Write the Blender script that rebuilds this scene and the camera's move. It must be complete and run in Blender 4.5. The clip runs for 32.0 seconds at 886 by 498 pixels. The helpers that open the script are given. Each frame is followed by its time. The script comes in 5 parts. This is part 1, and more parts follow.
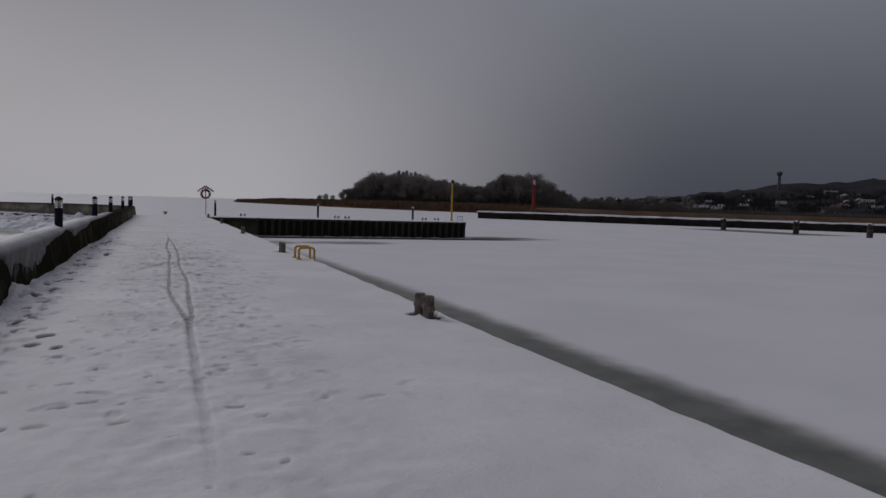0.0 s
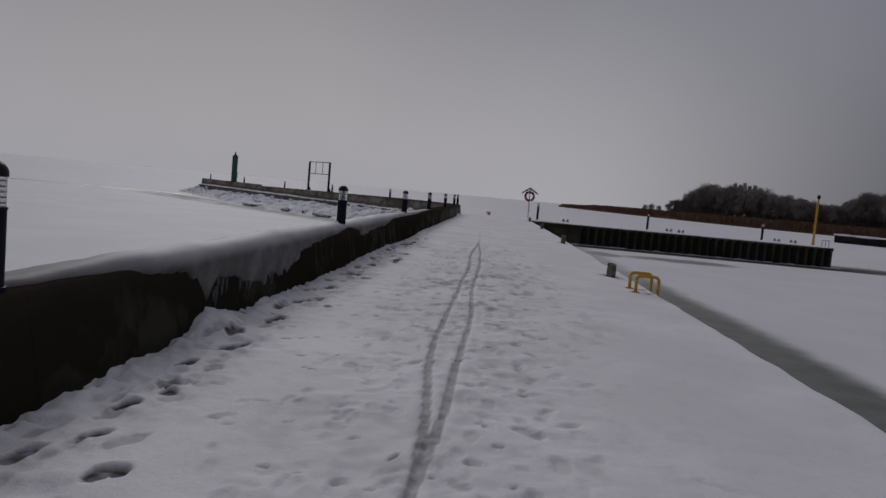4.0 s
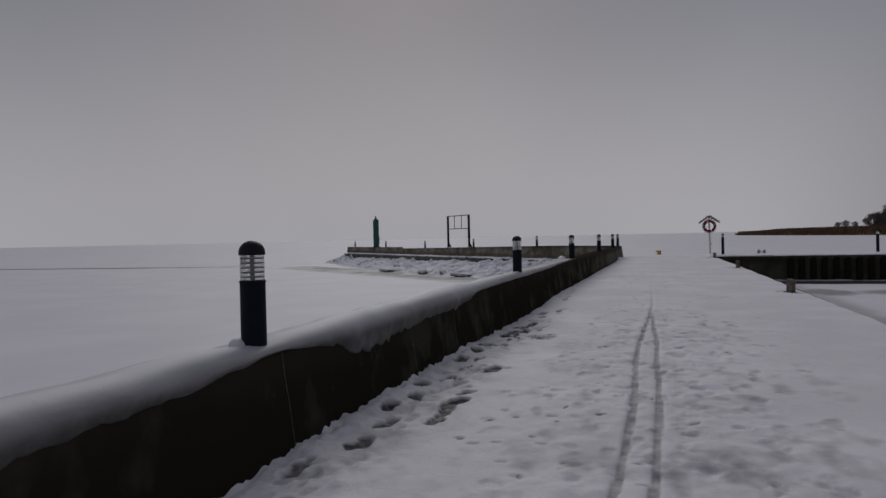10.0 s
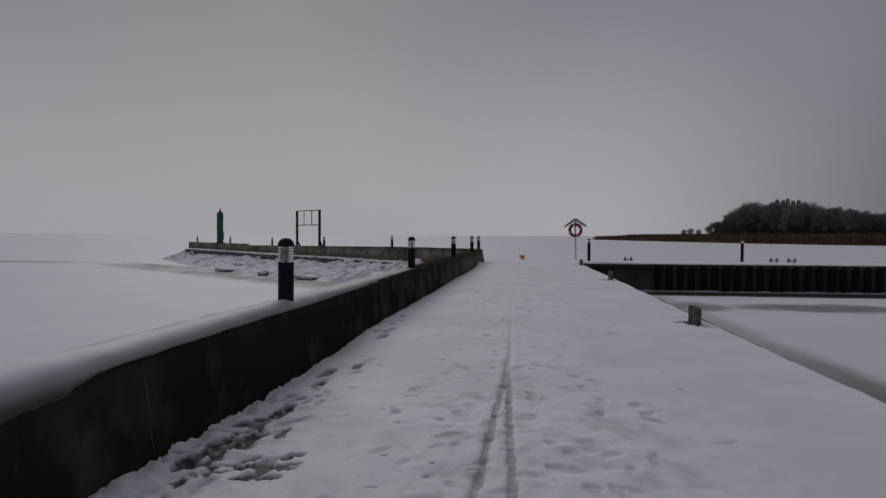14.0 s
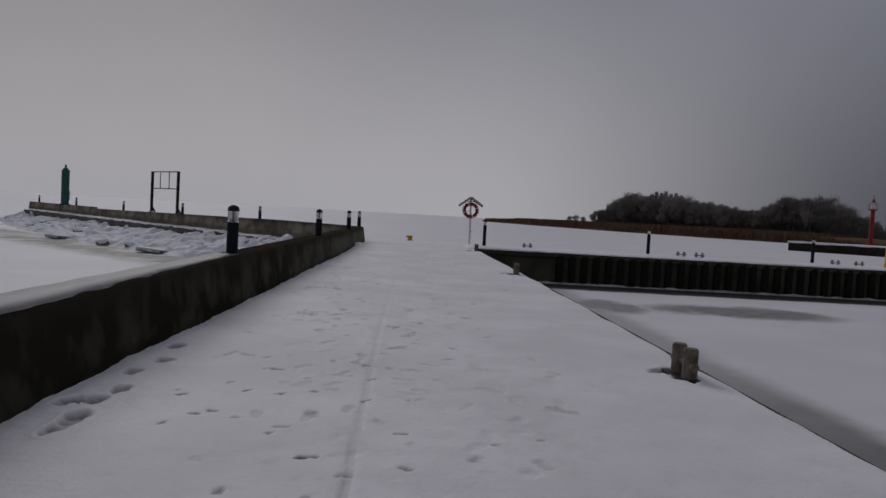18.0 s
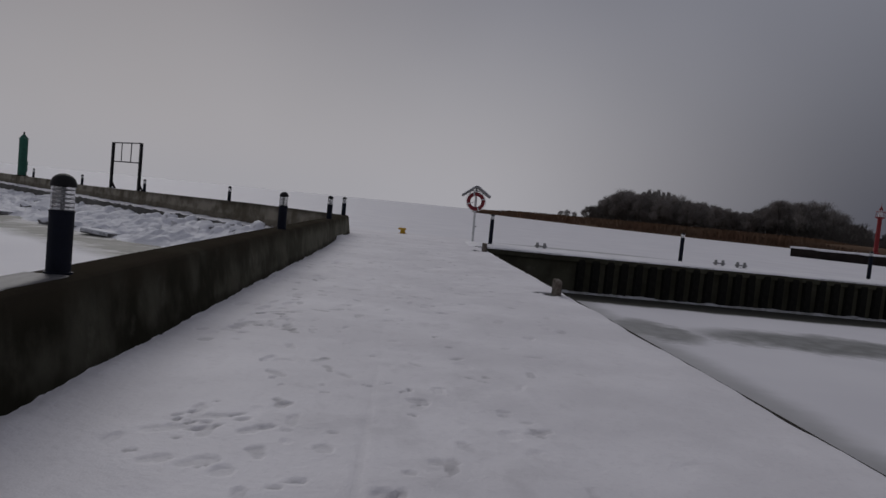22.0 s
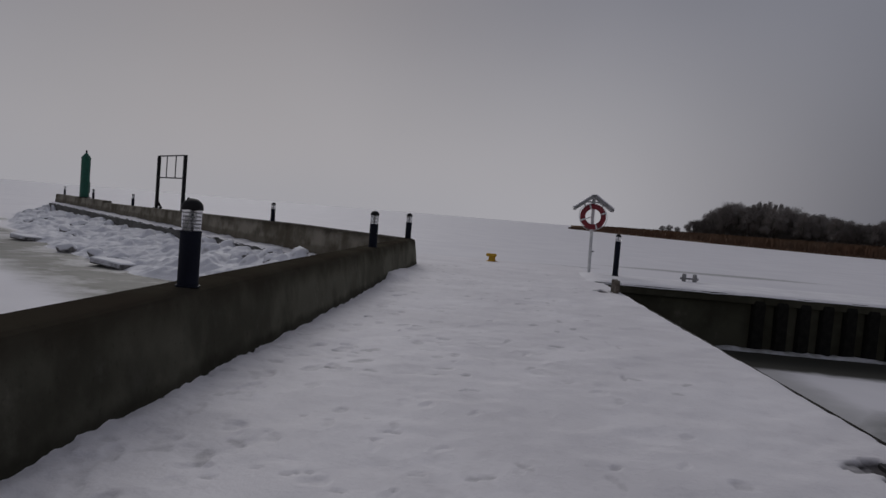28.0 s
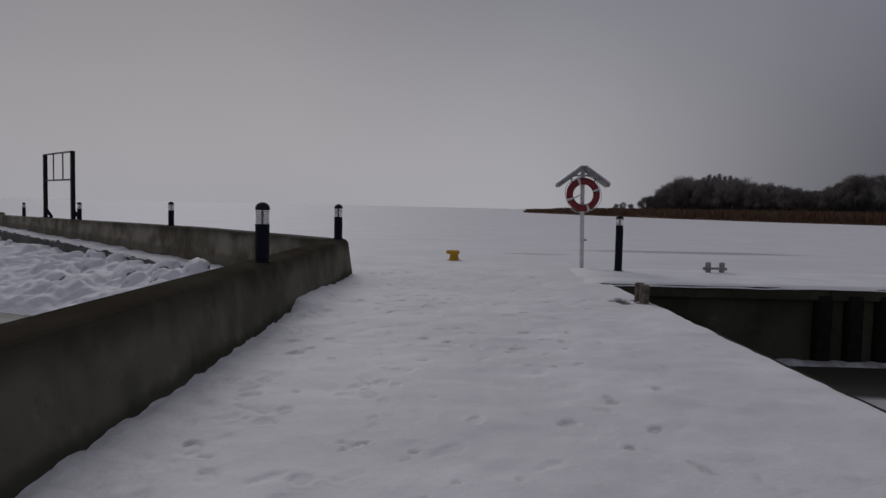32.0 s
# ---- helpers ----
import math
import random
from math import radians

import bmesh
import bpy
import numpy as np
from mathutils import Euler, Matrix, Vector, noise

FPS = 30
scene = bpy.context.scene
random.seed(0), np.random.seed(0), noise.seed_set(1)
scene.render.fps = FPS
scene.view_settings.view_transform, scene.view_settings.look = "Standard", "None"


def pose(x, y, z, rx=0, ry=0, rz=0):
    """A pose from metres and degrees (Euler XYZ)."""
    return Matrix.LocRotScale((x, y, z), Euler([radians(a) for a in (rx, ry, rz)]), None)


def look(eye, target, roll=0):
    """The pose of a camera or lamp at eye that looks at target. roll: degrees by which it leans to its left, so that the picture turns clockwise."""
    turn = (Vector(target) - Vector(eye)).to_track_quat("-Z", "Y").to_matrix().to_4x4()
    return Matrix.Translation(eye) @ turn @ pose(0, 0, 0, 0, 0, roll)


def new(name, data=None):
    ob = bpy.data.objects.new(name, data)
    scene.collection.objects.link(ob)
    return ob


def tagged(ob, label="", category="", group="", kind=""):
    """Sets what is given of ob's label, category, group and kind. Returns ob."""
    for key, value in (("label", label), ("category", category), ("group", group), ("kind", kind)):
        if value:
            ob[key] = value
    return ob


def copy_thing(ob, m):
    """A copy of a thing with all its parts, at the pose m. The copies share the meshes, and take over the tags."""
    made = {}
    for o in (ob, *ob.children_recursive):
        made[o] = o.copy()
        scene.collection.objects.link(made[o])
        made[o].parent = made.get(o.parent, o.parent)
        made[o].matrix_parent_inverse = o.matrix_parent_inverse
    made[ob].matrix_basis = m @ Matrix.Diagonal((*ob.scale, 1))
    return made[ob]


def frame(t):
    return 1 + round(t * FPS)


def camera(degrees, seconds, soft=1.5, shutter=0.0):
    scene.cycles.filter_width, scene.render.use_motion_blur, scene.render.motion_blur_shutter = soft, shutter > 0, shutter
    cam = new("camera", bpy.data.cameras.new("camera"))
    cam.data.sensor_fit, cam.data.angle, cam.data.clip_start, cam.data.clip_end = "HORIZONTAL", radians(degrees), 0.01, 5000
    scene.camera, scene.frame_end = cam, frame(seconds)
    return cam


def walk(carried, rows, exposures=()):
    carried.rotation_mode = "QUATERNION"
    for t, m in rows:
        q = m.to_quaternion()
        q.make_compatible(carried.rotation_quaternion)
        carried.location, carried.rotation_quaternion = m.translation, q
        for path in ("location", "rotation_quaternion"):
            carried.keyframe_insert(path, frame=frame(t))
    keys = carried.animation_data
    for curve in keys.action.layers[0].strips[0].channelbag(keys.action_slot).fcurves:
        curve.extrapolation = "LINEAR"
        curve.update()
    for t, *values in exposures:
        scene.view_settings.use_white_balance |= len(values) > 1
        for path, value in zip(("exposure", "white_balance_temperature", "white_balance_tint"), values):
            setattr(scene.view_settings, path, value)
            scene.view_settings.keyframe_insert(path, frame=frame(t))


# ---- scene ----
cam = camera(63.8, 32.0)
PATH = [
    (0, (-0.018, -0.570, 1.347), (0.712, 1.288, 1.223), 1.76),
    (0.5, (0.055, -0.010, 1.322), (0.475, 1.940, 1.174), 2.92),
    (1, (0.158, 0.572, 1.321), (0.344, 2.559, 1.191), 0.07),
    (1.5, (0.222, 1.125, 1.312), (0.228, 3.119, 1.158), 2.72),
    (2, (0.280, 1.755, 1.328), (0.418, 3.745, 1.179), 0.95),
    (2.5, (0.309, 2.398, 1.309), (0.202, 4.390, 1.161), 2.60),
    (3, (0.415, 3.039, 1.315), (0.476, 5.030, 1.134), 2.94),
    (3.5, (0.447, 3.618, 1.310), (0.287, 5.610, 1.223), 1.62),
    (4, (0.487, 4.147, 1.310), (0.352, 6.137, 1.153), 5.15),
    (4.5, (0.526, 4.741, 1.320), (0.510, 6.739, 1.246), 1.33),
    (6.5, (0.368, 7.537, 1.269), (0.350, 9.537, 1.241), -0.12),
    (7, (0.355, 8.145, 1.252), (0.267, 10.143, 1.193), 1.61),
    (7.5, (0.341, 8.749, 1.240), (0.189, 10.739, 1.116), 3.73),
    (8, (0.365, 9.406, 1.271), (0.160, 11.394, 1.350), 0.33),
    (8.5, (0.377, 10.050, 1.267), (0.079, 12.026, 1.197), 1.52),
    (9, (0.385, 10.658, 1.276), (-0.043, 12.611, 1.239), 5.12),
    (9.5, (0.365, 11.265, 1.284), (-0.153, 13.197, 1.244), 3.05),
    (10, (0.348, 11.924, 1.271), (-0.245, 13.834, 1.240), -1.27),
    (10.5, (0.284, 12.560, 1.271), (-0.376, 14.446, 1.176), 3.27),
    (11, (0.302, 13.190, 1.305), (-0.389, 15.067, 1.299), 2.22),
    (11.5, (0.291, 13.788, 1.297), (-0.416, 15.658, 1.249), 0.18),
    (12, (0.315, 14.316, 1.322), (-0.256, 16.226, 1.163), 0.55),
    (12.5, (0.310, 14.970, 1.335), (0.120, 16.960, 1.288), 3.04),
    (13, (0.324, 15.615, 1.309), (0.105, 17.603, 1.289), 2.87),
    (13.5, (0.315, 16.175, 1.314), (0.231, 18.170, 1.194), 3.30),
    (14, (0.318, 17.000, 1.313), (0.083, 18.986, 1.274), 0.29),
    (14.5, (0.389, 17.535, 1.325), (0.260, 19.529, 1.260), 5.26),
    (15, (0.471, 18.208, 1.331), (0.346, 20.203, 1.258), 3.27),
    (15.5, (0.544, 18.727, 1.284), (0.493, 20.725, 1.205), 6.69),
    (17.5, (0.446, 21.256, 1.320), (0.423, 23.250, 1.167), 4.89),
    (18, (0.405, 21.928, 1.294), (0.480, 23.924, 1.200), 3.21),
    (18.5, (0.351, 22.501, 1.296), (0.170, 24.489, 1.180), 4.85),
    (19, (0.275, 23.129, 1.291), (0.268, 25.127, 1.204), 4.73),
    (19.5, (0.220, 23.730, 1.303), (0.073, 25.721, 1.183), 0.99),
    (20, (0.181, 24.322, 1.304), (0.308, 26.314, 1.187), 2.95),
    (20.5, (0.138, 24.998, 1.324), (0.108, 26.997, 1.300), 1.84),
    (21, (0.120, 25.621, 1.318), (0.194, 27.619, 1.259), 5.21),
    (21.5, (0.149, 26.244, 1.313), (0.156, 28.241, 1.214), 1.79),
    (22, (0.157, 26.825, 1.312), (0.268, 28.818, 1.191), 5.61),
    (22.5, (0.190, 27.481, 1.326), (0.301, 29.476, 1.244), 1.84),
    (23, (0.226, 28.067, 1.347), (0.366, 30.058, 1.216), 4.28),
    (23.5, (0.271, 28.633, 1.326), (0.525, 30.613, 1.206), 1.67),
    (24, (0.281, 29.249, 1.316), (0.485, 31.235, 1.205), 4.44),
    (24.5, (0.288, 29.939, 1.275), (0.521, 31.921, 1.143), 3.41),
    (25, (0.320, 30.596, 1.305), (0.314, 32.593, 1.199), 5.29),
    (25.5, (0.357, 31.215, 1.237), (0.471, 33.211, 1.177), 3.02),
    (27.5, (0.297, 33.633, 1.320), (0.361, 35.629, 1.225), 5.44),
    (28, (0.255, 34.366, 1.310), (0.099, 36.358, 1.214), 4.68),
    (28.5, (0.239, 34.918, 1.308), (0.232, 36.917, 1.219), 5.08),
    (29, (0.219, 35.596, 1.299), (0.052, 37.587, 1.216), 3.24),
    (29.5, (0.207, 36.122, 1.337), (0.254, 38.120, 1.264), 5.67),
    (30, (0.198, 36.845, 1.304), (0.115, 38.841, 1.207), 2.10),
    (30.5, (0.140, 37.413, 1.295), (0.014, 39.405, 1.158), 6.11),
    (31, (0.141, 38.068, 1.304), (0.016, 40.062, 1.228), 1.81),
    (31.5, (0.119, 38.623, 1.294), (0.003, 40.616, 1.165), 4.80),
    (32, (0.083, 39.325, 1.270), (0.050, 41.321, 1.152), 1.24),
]
walk(cam, [(t, look(eye, target, roll)) for t, eye, target, roll in PATH])

# ---- light ----
def world_sky():
    w = bpy.data.worlds.new("overcast_sky")
    scene.world = w
    w.use_nodes = True
    nt = w.node_tree
    nt.nodes.clear()
    out = nt.nodes.new("ShaderNodeOutputWorld")
    bg = nt.nodes.new("ShaderNodeBackground")
    sky = nt.nodes.new("ShaderNodeTexSky")
    sky.sky_type, sky.sun_disc = "NISHITA", False
    sky.sun_elevation, sky.sun_rotation = radians(30), radians(-21)
    sky.dust_density, sky.air_density = 6.0, 1.5
    tc = nt.nodes.new("ShaderNodeTexCoord")
    sep = nt.nodes.new("ShaderNodeSeparateXYZ")
    nt.links.new(tc.outputs["Generated"], sep.inputs[0])
    # cloud bank towards +x, bright haze along the open lake
    azi = nt.nodes.new("ShaderNodeMapRange")
    azi.interpolation_type = "SMOOTHSTEP"
    for i, v in enumerate((0.0, SKY_X0, SKY_X1, 0.0, 1.0)):
        azi.inputs[i].default_value = v
    nt.links.new(sep.outputs[0], azi.inputs[0])
    ele = nt.nodes.new("ShaderNodeMapRange")
    ele.interpolation_type = "SMOOTHSTEP"
    for i, v in enumerate((0.0, -0.02, 0.42, 0.0, 1.0)):
        ele.inputs[i].default_value = v
    nt.links.new(sep.outputs[2], ele.inputs[0])
    low = nt.nodes.new("ShaderNodeMix")
    low.data_type = "RGBA"
    low.inputs[6].default_value, low.inputs[7].default_value = SKY_HAZE, SKY_BANK
    nt.links.new(azi.outputs[0], low.inputs[0])
    high = nt.nodes.new("ShaderNodeMix")
    high.data_type = "RGBA"
    high.inputs[6].default_value, high.inputs[7].default_value = SKY_HIGH, SKY_HIGH_BANK
    nt.links.new(azi.outputs[0], high.inputs[0])
    both = nt.nodes.new("ShaderNodeMix")
    both.data_type = "RGBA"
    nt.links.new(ele.outputs[0], both.inputs[0])
    nt.links.new(low.outputs[2], both.inputs[6])
    nt.links.new(high.outputs[2], both.inputs[7])
    # soft cloud texture
    noi = nt.nodes.new("ShaderNodeTexNoise")
    noi.inputs["Scale"].default_value, noi.inputs["Detail"].default_value = 1.6, 3.0
    nt.links.new(tc.outputs["Generated"], noi.inputs["Vector"])
    mr = nt.nodes.new("ShaderNodeMapRange")
    for i, v in enumerate((0.0, 0.3, 0.7, 0.93, 1.07)):
        mr.inputs[i].default_value = v
    nt.links.new(noi.outputs[0], mr.inputs[0])
    mul = nt.nodes.new("ShaderNodeMix")
    mul.data_type, mul.blend_type = "RGBA", "MULTIPLY"
    mul.inputs[0].default_value = 1.0
    nt.links.new(both.outputs[2], mul.inputs[6])
    nt.links.new(mr.outputs[0], mul.inputs[7])
    mixs = nt.nodes.new("ShaderNodeMix")
    mixs.data_type = "RGBA"
    mixs.inputs[0].default_value = 0.985
    dim = nt.nodes.new("ShaderNodeMix")
    dim.data_type, dim.blend_type = "RGBA", "MULTIPLY"
    dim.inputs[0].default_value = 1.0
    dim.inputs[7].default_value = (0.1, 0.1, 0.1, 1)
    nt.links.new(sky.outputs[0], dim.inputs[6])
    nt.links.new(dim.outputs[2], mixs.inputs[6])
    nt.links.new(mul.outputs[2], mixs.inputs[7])
    nt.links.new(mixs.outputs[2], bg.inputs[0])
    bg.inputs[1].default_value = 1.0
    nt.links.new(bg.outputs[0], out.inputs[0])


SKY_X0, SKY_X1 = 0.08, 0.68
SKY_HAZE = (0.352, 0.347, 0.374, 1)
SKY_BANK = (0.054, 0.058, 0.078, 1)
SKY_HIGH = (0.150, 0.155, 0.190, 1)
SKY_HIGH_BANK = (0.182, 0.187, 0.220, 1)
world_sky()
sun = bpy.data.lights.new("sun", "SUN")
sun.energy, sun.angle, sun.color = 0.85, radians(28), (1.0, 0.98, 0.98)
sun_ob = new("sun", sun)
sun_ob.matrix_world = look((-16, 42, 26), (0, 0, 0))


# ---- materials ----
class Graph:
    """Short forms for node materials."""

    def __init__(self, name):
        self.m = bpy.data.materials.new(name)
        self.m.use_nodes = True
        self.t = self.m.node_tree
        self.b = self.t.nodes["Principled BSDF"]

    def put(self, sock, v):
        if isinstance(v, bpy.types.NodeSocket):
            self.t.links.new(v, sock)
        else:
            sock.default_value = v

    def coords(self, kind="Object"):
        return self.t.nodes.new("ShaderNodeTexCoord").outputs[kind]

    def world_pos(self):
        return self.t.nodes.new("ShaderNodeNewGeometry").outputs["Position"]

    def xyz(self, v):
        n = self.t.nodes.new("ShaderNodeSeparateXYZ")
        self.put(n.inputs[0], v)
        return n.outputs

    def noise(self, vec, scale, detail=3.0, rough=0.55, squash=None):
        if squash:
            n0 = self.t.nodes.new("ShaderNodeMapping")
            n0.inputs["Scale"].default_value = squash
            self.put(n0.inputs[0], vec)
            vec = n0.outputs[0]
        n = self.t.nodes.new("ShaderNodeTexNoise")
        self.put(n.inputs["Vector"], vec)
        n.inputs["Scale"].default_value, n.inputs["Detail"].default_value, n.inputs["Roughness"].default_value = scale, detail, rough
        return n.outputs[0]

    def op(self, kind, a, b=0.0):
        n = self.t.nodes.new("ShaderNodeMath")
        n.operation = kind
        self.put(n.inputs[0], a)
        self.put(n.inputs[1], b)
        return n.outputs[0]

    def ramp(self, v, a, b, lo=0.0, hi=1.0, smooth=True):
        n = self.t.nodes.new("ShaderNodeMapRange")
        n.interpolation_type = "SMOOTHSTEP" if smooth else "LINEAR"
        self.put(n.inputs[0], v)
        for i, q in enumerate((a, b, lo, hi)):
            n.inputs[i + 1].default_value = q
        return n.outputs[0]

    def mix(self, f, a, b):
        n = self.t.nodes.new("ShaderNodeMix")
        n.data_type = "RGBA"
        self.put(n.inputs[0], f)
        self.put(n.inputs[6], (*a, 1) if isinstance(a, tuple) else a)
        self.put(n.inputs[7], (*b, 1) if isinstance(b, tuple) else b)
        return n.outputs[2]

    def bump(self, h, strength, dist=0.02):
        n = self.t.nodes.new("ShaderNodeBump")
        n.inputs["Strength"].default_value, n.inputs["Distance"].default_value = strength, dist
        self.put(n.inputs["Height"], h)
        self.t.links.new(n.outputs[0], self.b.inputs["Normal"])

    def done(self, color, rough=0.7, metal=0.0, spec=0.5):
        self.put(self.b.inputs["Base Color"], (*color, 1) if isinstance(color, tuple) else color)
        self.put(self.b.inputs["Roughness"], rough)
        self.b.inputs["Metallic"].default_value = metal
        self.b.inputs["Specular IOR Level"].default_value = spec
        return self.m


def plain(name, a, b, rough=0.6, scale=6.0, metal=0.0, bump=0.15, fine=60.0, spec=0.4):
    g = Graph(name)
    c = g.coords()
    f = g.op("ADD", g.op("MULTIPLY", g.noise(c, scale), 0.7), g.op("MULTIPLY", g.noise(c, fine, 2), 0.3))
    g.bump(g.noise(c, fine, 3), bump, 0.01)
    return g.done(g.mix(g.ramp(f, 0.35, 0.65), a, b), g.ramp(f, 0.3, 0.7, rough - 0.08, rough + 0.08), metal, spec)


def snow_material():
    g = Graph("trodden_snow")
    p = g.world_pos()
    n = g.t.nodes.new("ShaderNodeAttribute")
    n.attribute_name = "wear_shade"
    wear_shade = n.outputs["Fac"]
    big = g.noise(p, 0.7, 4)
    fine = g.noise(p, 22, 4, 0.65)
    col = g.mix(g.ramp(big, 0.35, 0.7), (0.735, 0.712, 0.732), (0.835, 0.812, 0.832))
    mid = g.noise(p, 5.5, 5, 0.65, (1.0, 0.7, 1.0))
    col = g.mix(g.op("MULTIPLY", g.ramp(mid, 0.52, 0.68), 0.13), col, (0.52, 0.49, 0.51))
    col = g.mix(g.op("MULTIPLY", g.ramp(fine, 0.52, 0.75), 0.18), col, (0.50, 0.475, 0.50))
    w = g.op("MULTIPLY", wear_shade, g.ramp(g.noise(p, 11, 4), 0.25, 0.6, 0.72, 1.0))
    # dark tone: bared slush, together with shade painted into the hollows
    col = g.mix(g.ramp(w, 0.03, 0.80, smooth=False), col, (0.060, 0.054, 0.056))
    g.bump(g.op("ADD", fine, g.op("MULTIPLY", g.noise(p, 90, 2), 0.25)), 0.32, 0.02)
    return g.done(col, 0.72, spec=0.3)


def clean_snow(name="settled_snow"):
    g = Graph(name)
    p = g.world_pos()
    fine = g.noise(p, 14, 4, 0.6)
    col = g.mix(g.ramp(g.noise(p, 1.3, 3), 0.3, 0.7), (0.73, 0.715, 0.735), (0.83, 0.815, 0.835))
    g.bump(fine, 0.4, 0.03)
    return g.done(col, 0.65, spec=0.35)


def ice_snow():
    """Glazed snow drape on the wall: greyer, glossier below, part ice, part painted shade."""
    g = Graph("icy_shaded_snow")
    thin = g.t.nodes.new("ShaderNodeAttribute")
    thin.attribute_name = "wear_shade"
    p = g.world_pos()
    streak = g.noise(p, 4, 4, 0.6)
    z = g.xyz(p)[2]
    # front darkened by height: its weaker light is painted over the icy grey
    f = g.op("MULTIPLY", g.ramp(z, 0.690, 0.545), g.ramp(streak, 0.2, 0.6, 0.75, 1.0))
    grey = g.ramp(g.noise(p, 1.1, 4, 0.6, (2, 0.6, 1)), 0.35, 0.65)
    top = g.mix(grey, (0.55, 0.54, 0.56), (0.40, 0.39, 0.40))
    # paler crest: light on the upward side put into the colour
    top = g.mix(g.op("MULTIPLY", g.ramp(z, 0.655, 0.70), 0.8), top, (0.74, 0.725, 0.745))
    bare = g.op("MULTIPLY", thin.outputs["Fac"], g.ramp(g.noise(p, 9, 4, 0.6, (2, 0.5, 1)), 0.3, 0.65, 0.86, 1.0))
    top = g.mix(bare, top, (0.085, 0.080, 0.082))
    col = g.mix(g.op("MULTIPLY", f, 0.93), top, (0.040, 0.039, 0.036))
    g.bump(g.op("ADD", streak, g.op("MULTIPLY", g.noise(p, 40, 4), 0.4)), 0.28, 0.02)
    return g.done(col, g.ramp(f, 0, 1, 0.65, 0.5), spec=0.25)


def ice_sheet():
    """Frozen lake: wind-packed snow with bare, wet grey-green ice along quay, pier and rubble."""
    g = Graph("frozen_lake")
    p = g.world_pos()
    x, y, _ = g.xyz(p)
    n1 = g.op("SUBTRACT", g.noise(p, 0.45, 4, 0.6), 0.5)
    n2 = g.op("SUBTRACT", g.noise(p, 2.5, 4, 0.6), 0.5)
    n3 = g.op("SUBTRACT", g.noise(p, 5.0, 5, 0.65, (0.5, 1.6, 1.0)), 0.5)
    wob = g.op("ADD", g.op("ADD", g.op("MULTIPLY", n1, 1.9), g.op("MULTIPLY", n2, 0.8)), g.op("MULTIPLY", n3, 0.8))
    xw, yw = g.op("ADD", x, wob), g.op("ADD", y, wob)
    inside = g.op("MULTIPLY", g.ramp(x, 2.0, 2.5), g.ramp(y, 53, 52.5))
    # along the quay, narrowing towards the pier
    edge = g.op("SUBTRACT", g.op("ADD", x, g.op("ADD", g.op("MULTIPLY", n1, 0.7), g.op("MULTIPLY", n2, 0.35))), g.ramp(y, 0, 48, 7.7, 6.3, False))
    quay = g.op("MULTIPLY", g.op("MULTIPLY", g.ramp(edge, 0.35, -0.55), inside), g.ramp(yw, 26, 38, 1.0, 0.45))
    # along the pier face, and a thin streak past its end
    pier = g.op("MULTIPLY", g.op("MULTIPLY", g.ramp(g.op("ADD", y, g.op("MULTIPLY", wob, 0.35)), 48.9, 49.5), inside), g.ramp(xw, 30, 24))
    # thawed patches in the corner
    def blob(cx, cy, rx, ry, k=1.0):
        dx = g.op("DIVIDE", g.op("SUBTRACT", xw, cx), rx)
        dy = g.op("DIVIDE", g.op("SUBTRACT", yw, cy), ry)
        d = g.op("ADD", g.op("MULTIPLY", dx, dx), g.op("MULTIPLY", dy, dy))
        return g.op("MULTIPLY", g.op("MULTIPLY", g.ramp(d, 1.6, 0.3), g.ramp(n2, -0.25, 0.15, 0.75, 1.0)), k)
    patch = g.op("MAXIMUM", blob(11.0, 44.4, 3.0, 1.7, 0.9), blob(6.7, 44.4, 1.1, 1.7, 0.8))
    patch = g.op("MAXIMUM", patch, g.op("MAXIMUM", g.op("MINIMUM", g.op("MULTIPLY", blob(24.4, 52.9, 4.8, 1.9), 2.2), 1.0), blob(28.2, 51.6, 3.0, 0.8, 0.7)))
    patch = g.op("MAXIMUM", patch, g.op("MAXIMUM", blob(15.0, 84.6, 7.0, 1.3, 0.6), blob(4.6, 80.0, 1.8, 0.7, 0.5)))
    off = g.op("ABSOLUTE", g.op("SUBTRACT", g.op("ADD", x, g.op("MULTIPLY", y, 0.136)), 95.1))
    patch = g.op("MAXIMUM", patch, g.op("MULTIPLY", g.ramp(off, 7.0, 4.5), g.op("MULTIPLY", g.ramp(y, 70, 73), g.ramp(y, 94, 91))))
    # along the rubble of the mole
    d2 = g.op("ADD", g.op("MULTIPLY", x, 0.66), g.op("MULTIPLY", y, 0.751))
    d2 = g.op("ADD", d2, g.op("MULTIPLY", wob, 0.5))
    mole = g.op("MULTIPLY", g.op("MULTIPLY", g.ramp(d2, 30.6, 32.2), g.ramp(d2, 36.0, 35.2)), g.op("MULTIPLY", g.ramp(x, -4.5, -6.0), g.ramp(x, -38, -31)))
    mole = g.op("MULTIPLY", mole, g.ramp(g.noise(p, 0.5, 5, 0.65, (1.0, 1.1, 1)), 0.36, 0.56, 0.45, 1.0))
    # long refrozen crack
    cr = g.op("SUBTRACT", y, g.op("ADD", 73.0, g.op("MULTIPLY", g.noise(p, 0.05, 2), 8.0)))
    crack = g.op("MULTIPLY", g.op("MULTIPLY", g.ramp(g.op("ABSOLUTE", cr), 2.2, 0.9), g.ramp(x, -30, -33)), 1.0)
    wind = g.op("MULTIPLY", g.ramp(g.noise(p, 0.06, 4, 0.6, (1, 0.25, 1)), 0.60, 0.72), 0.04)
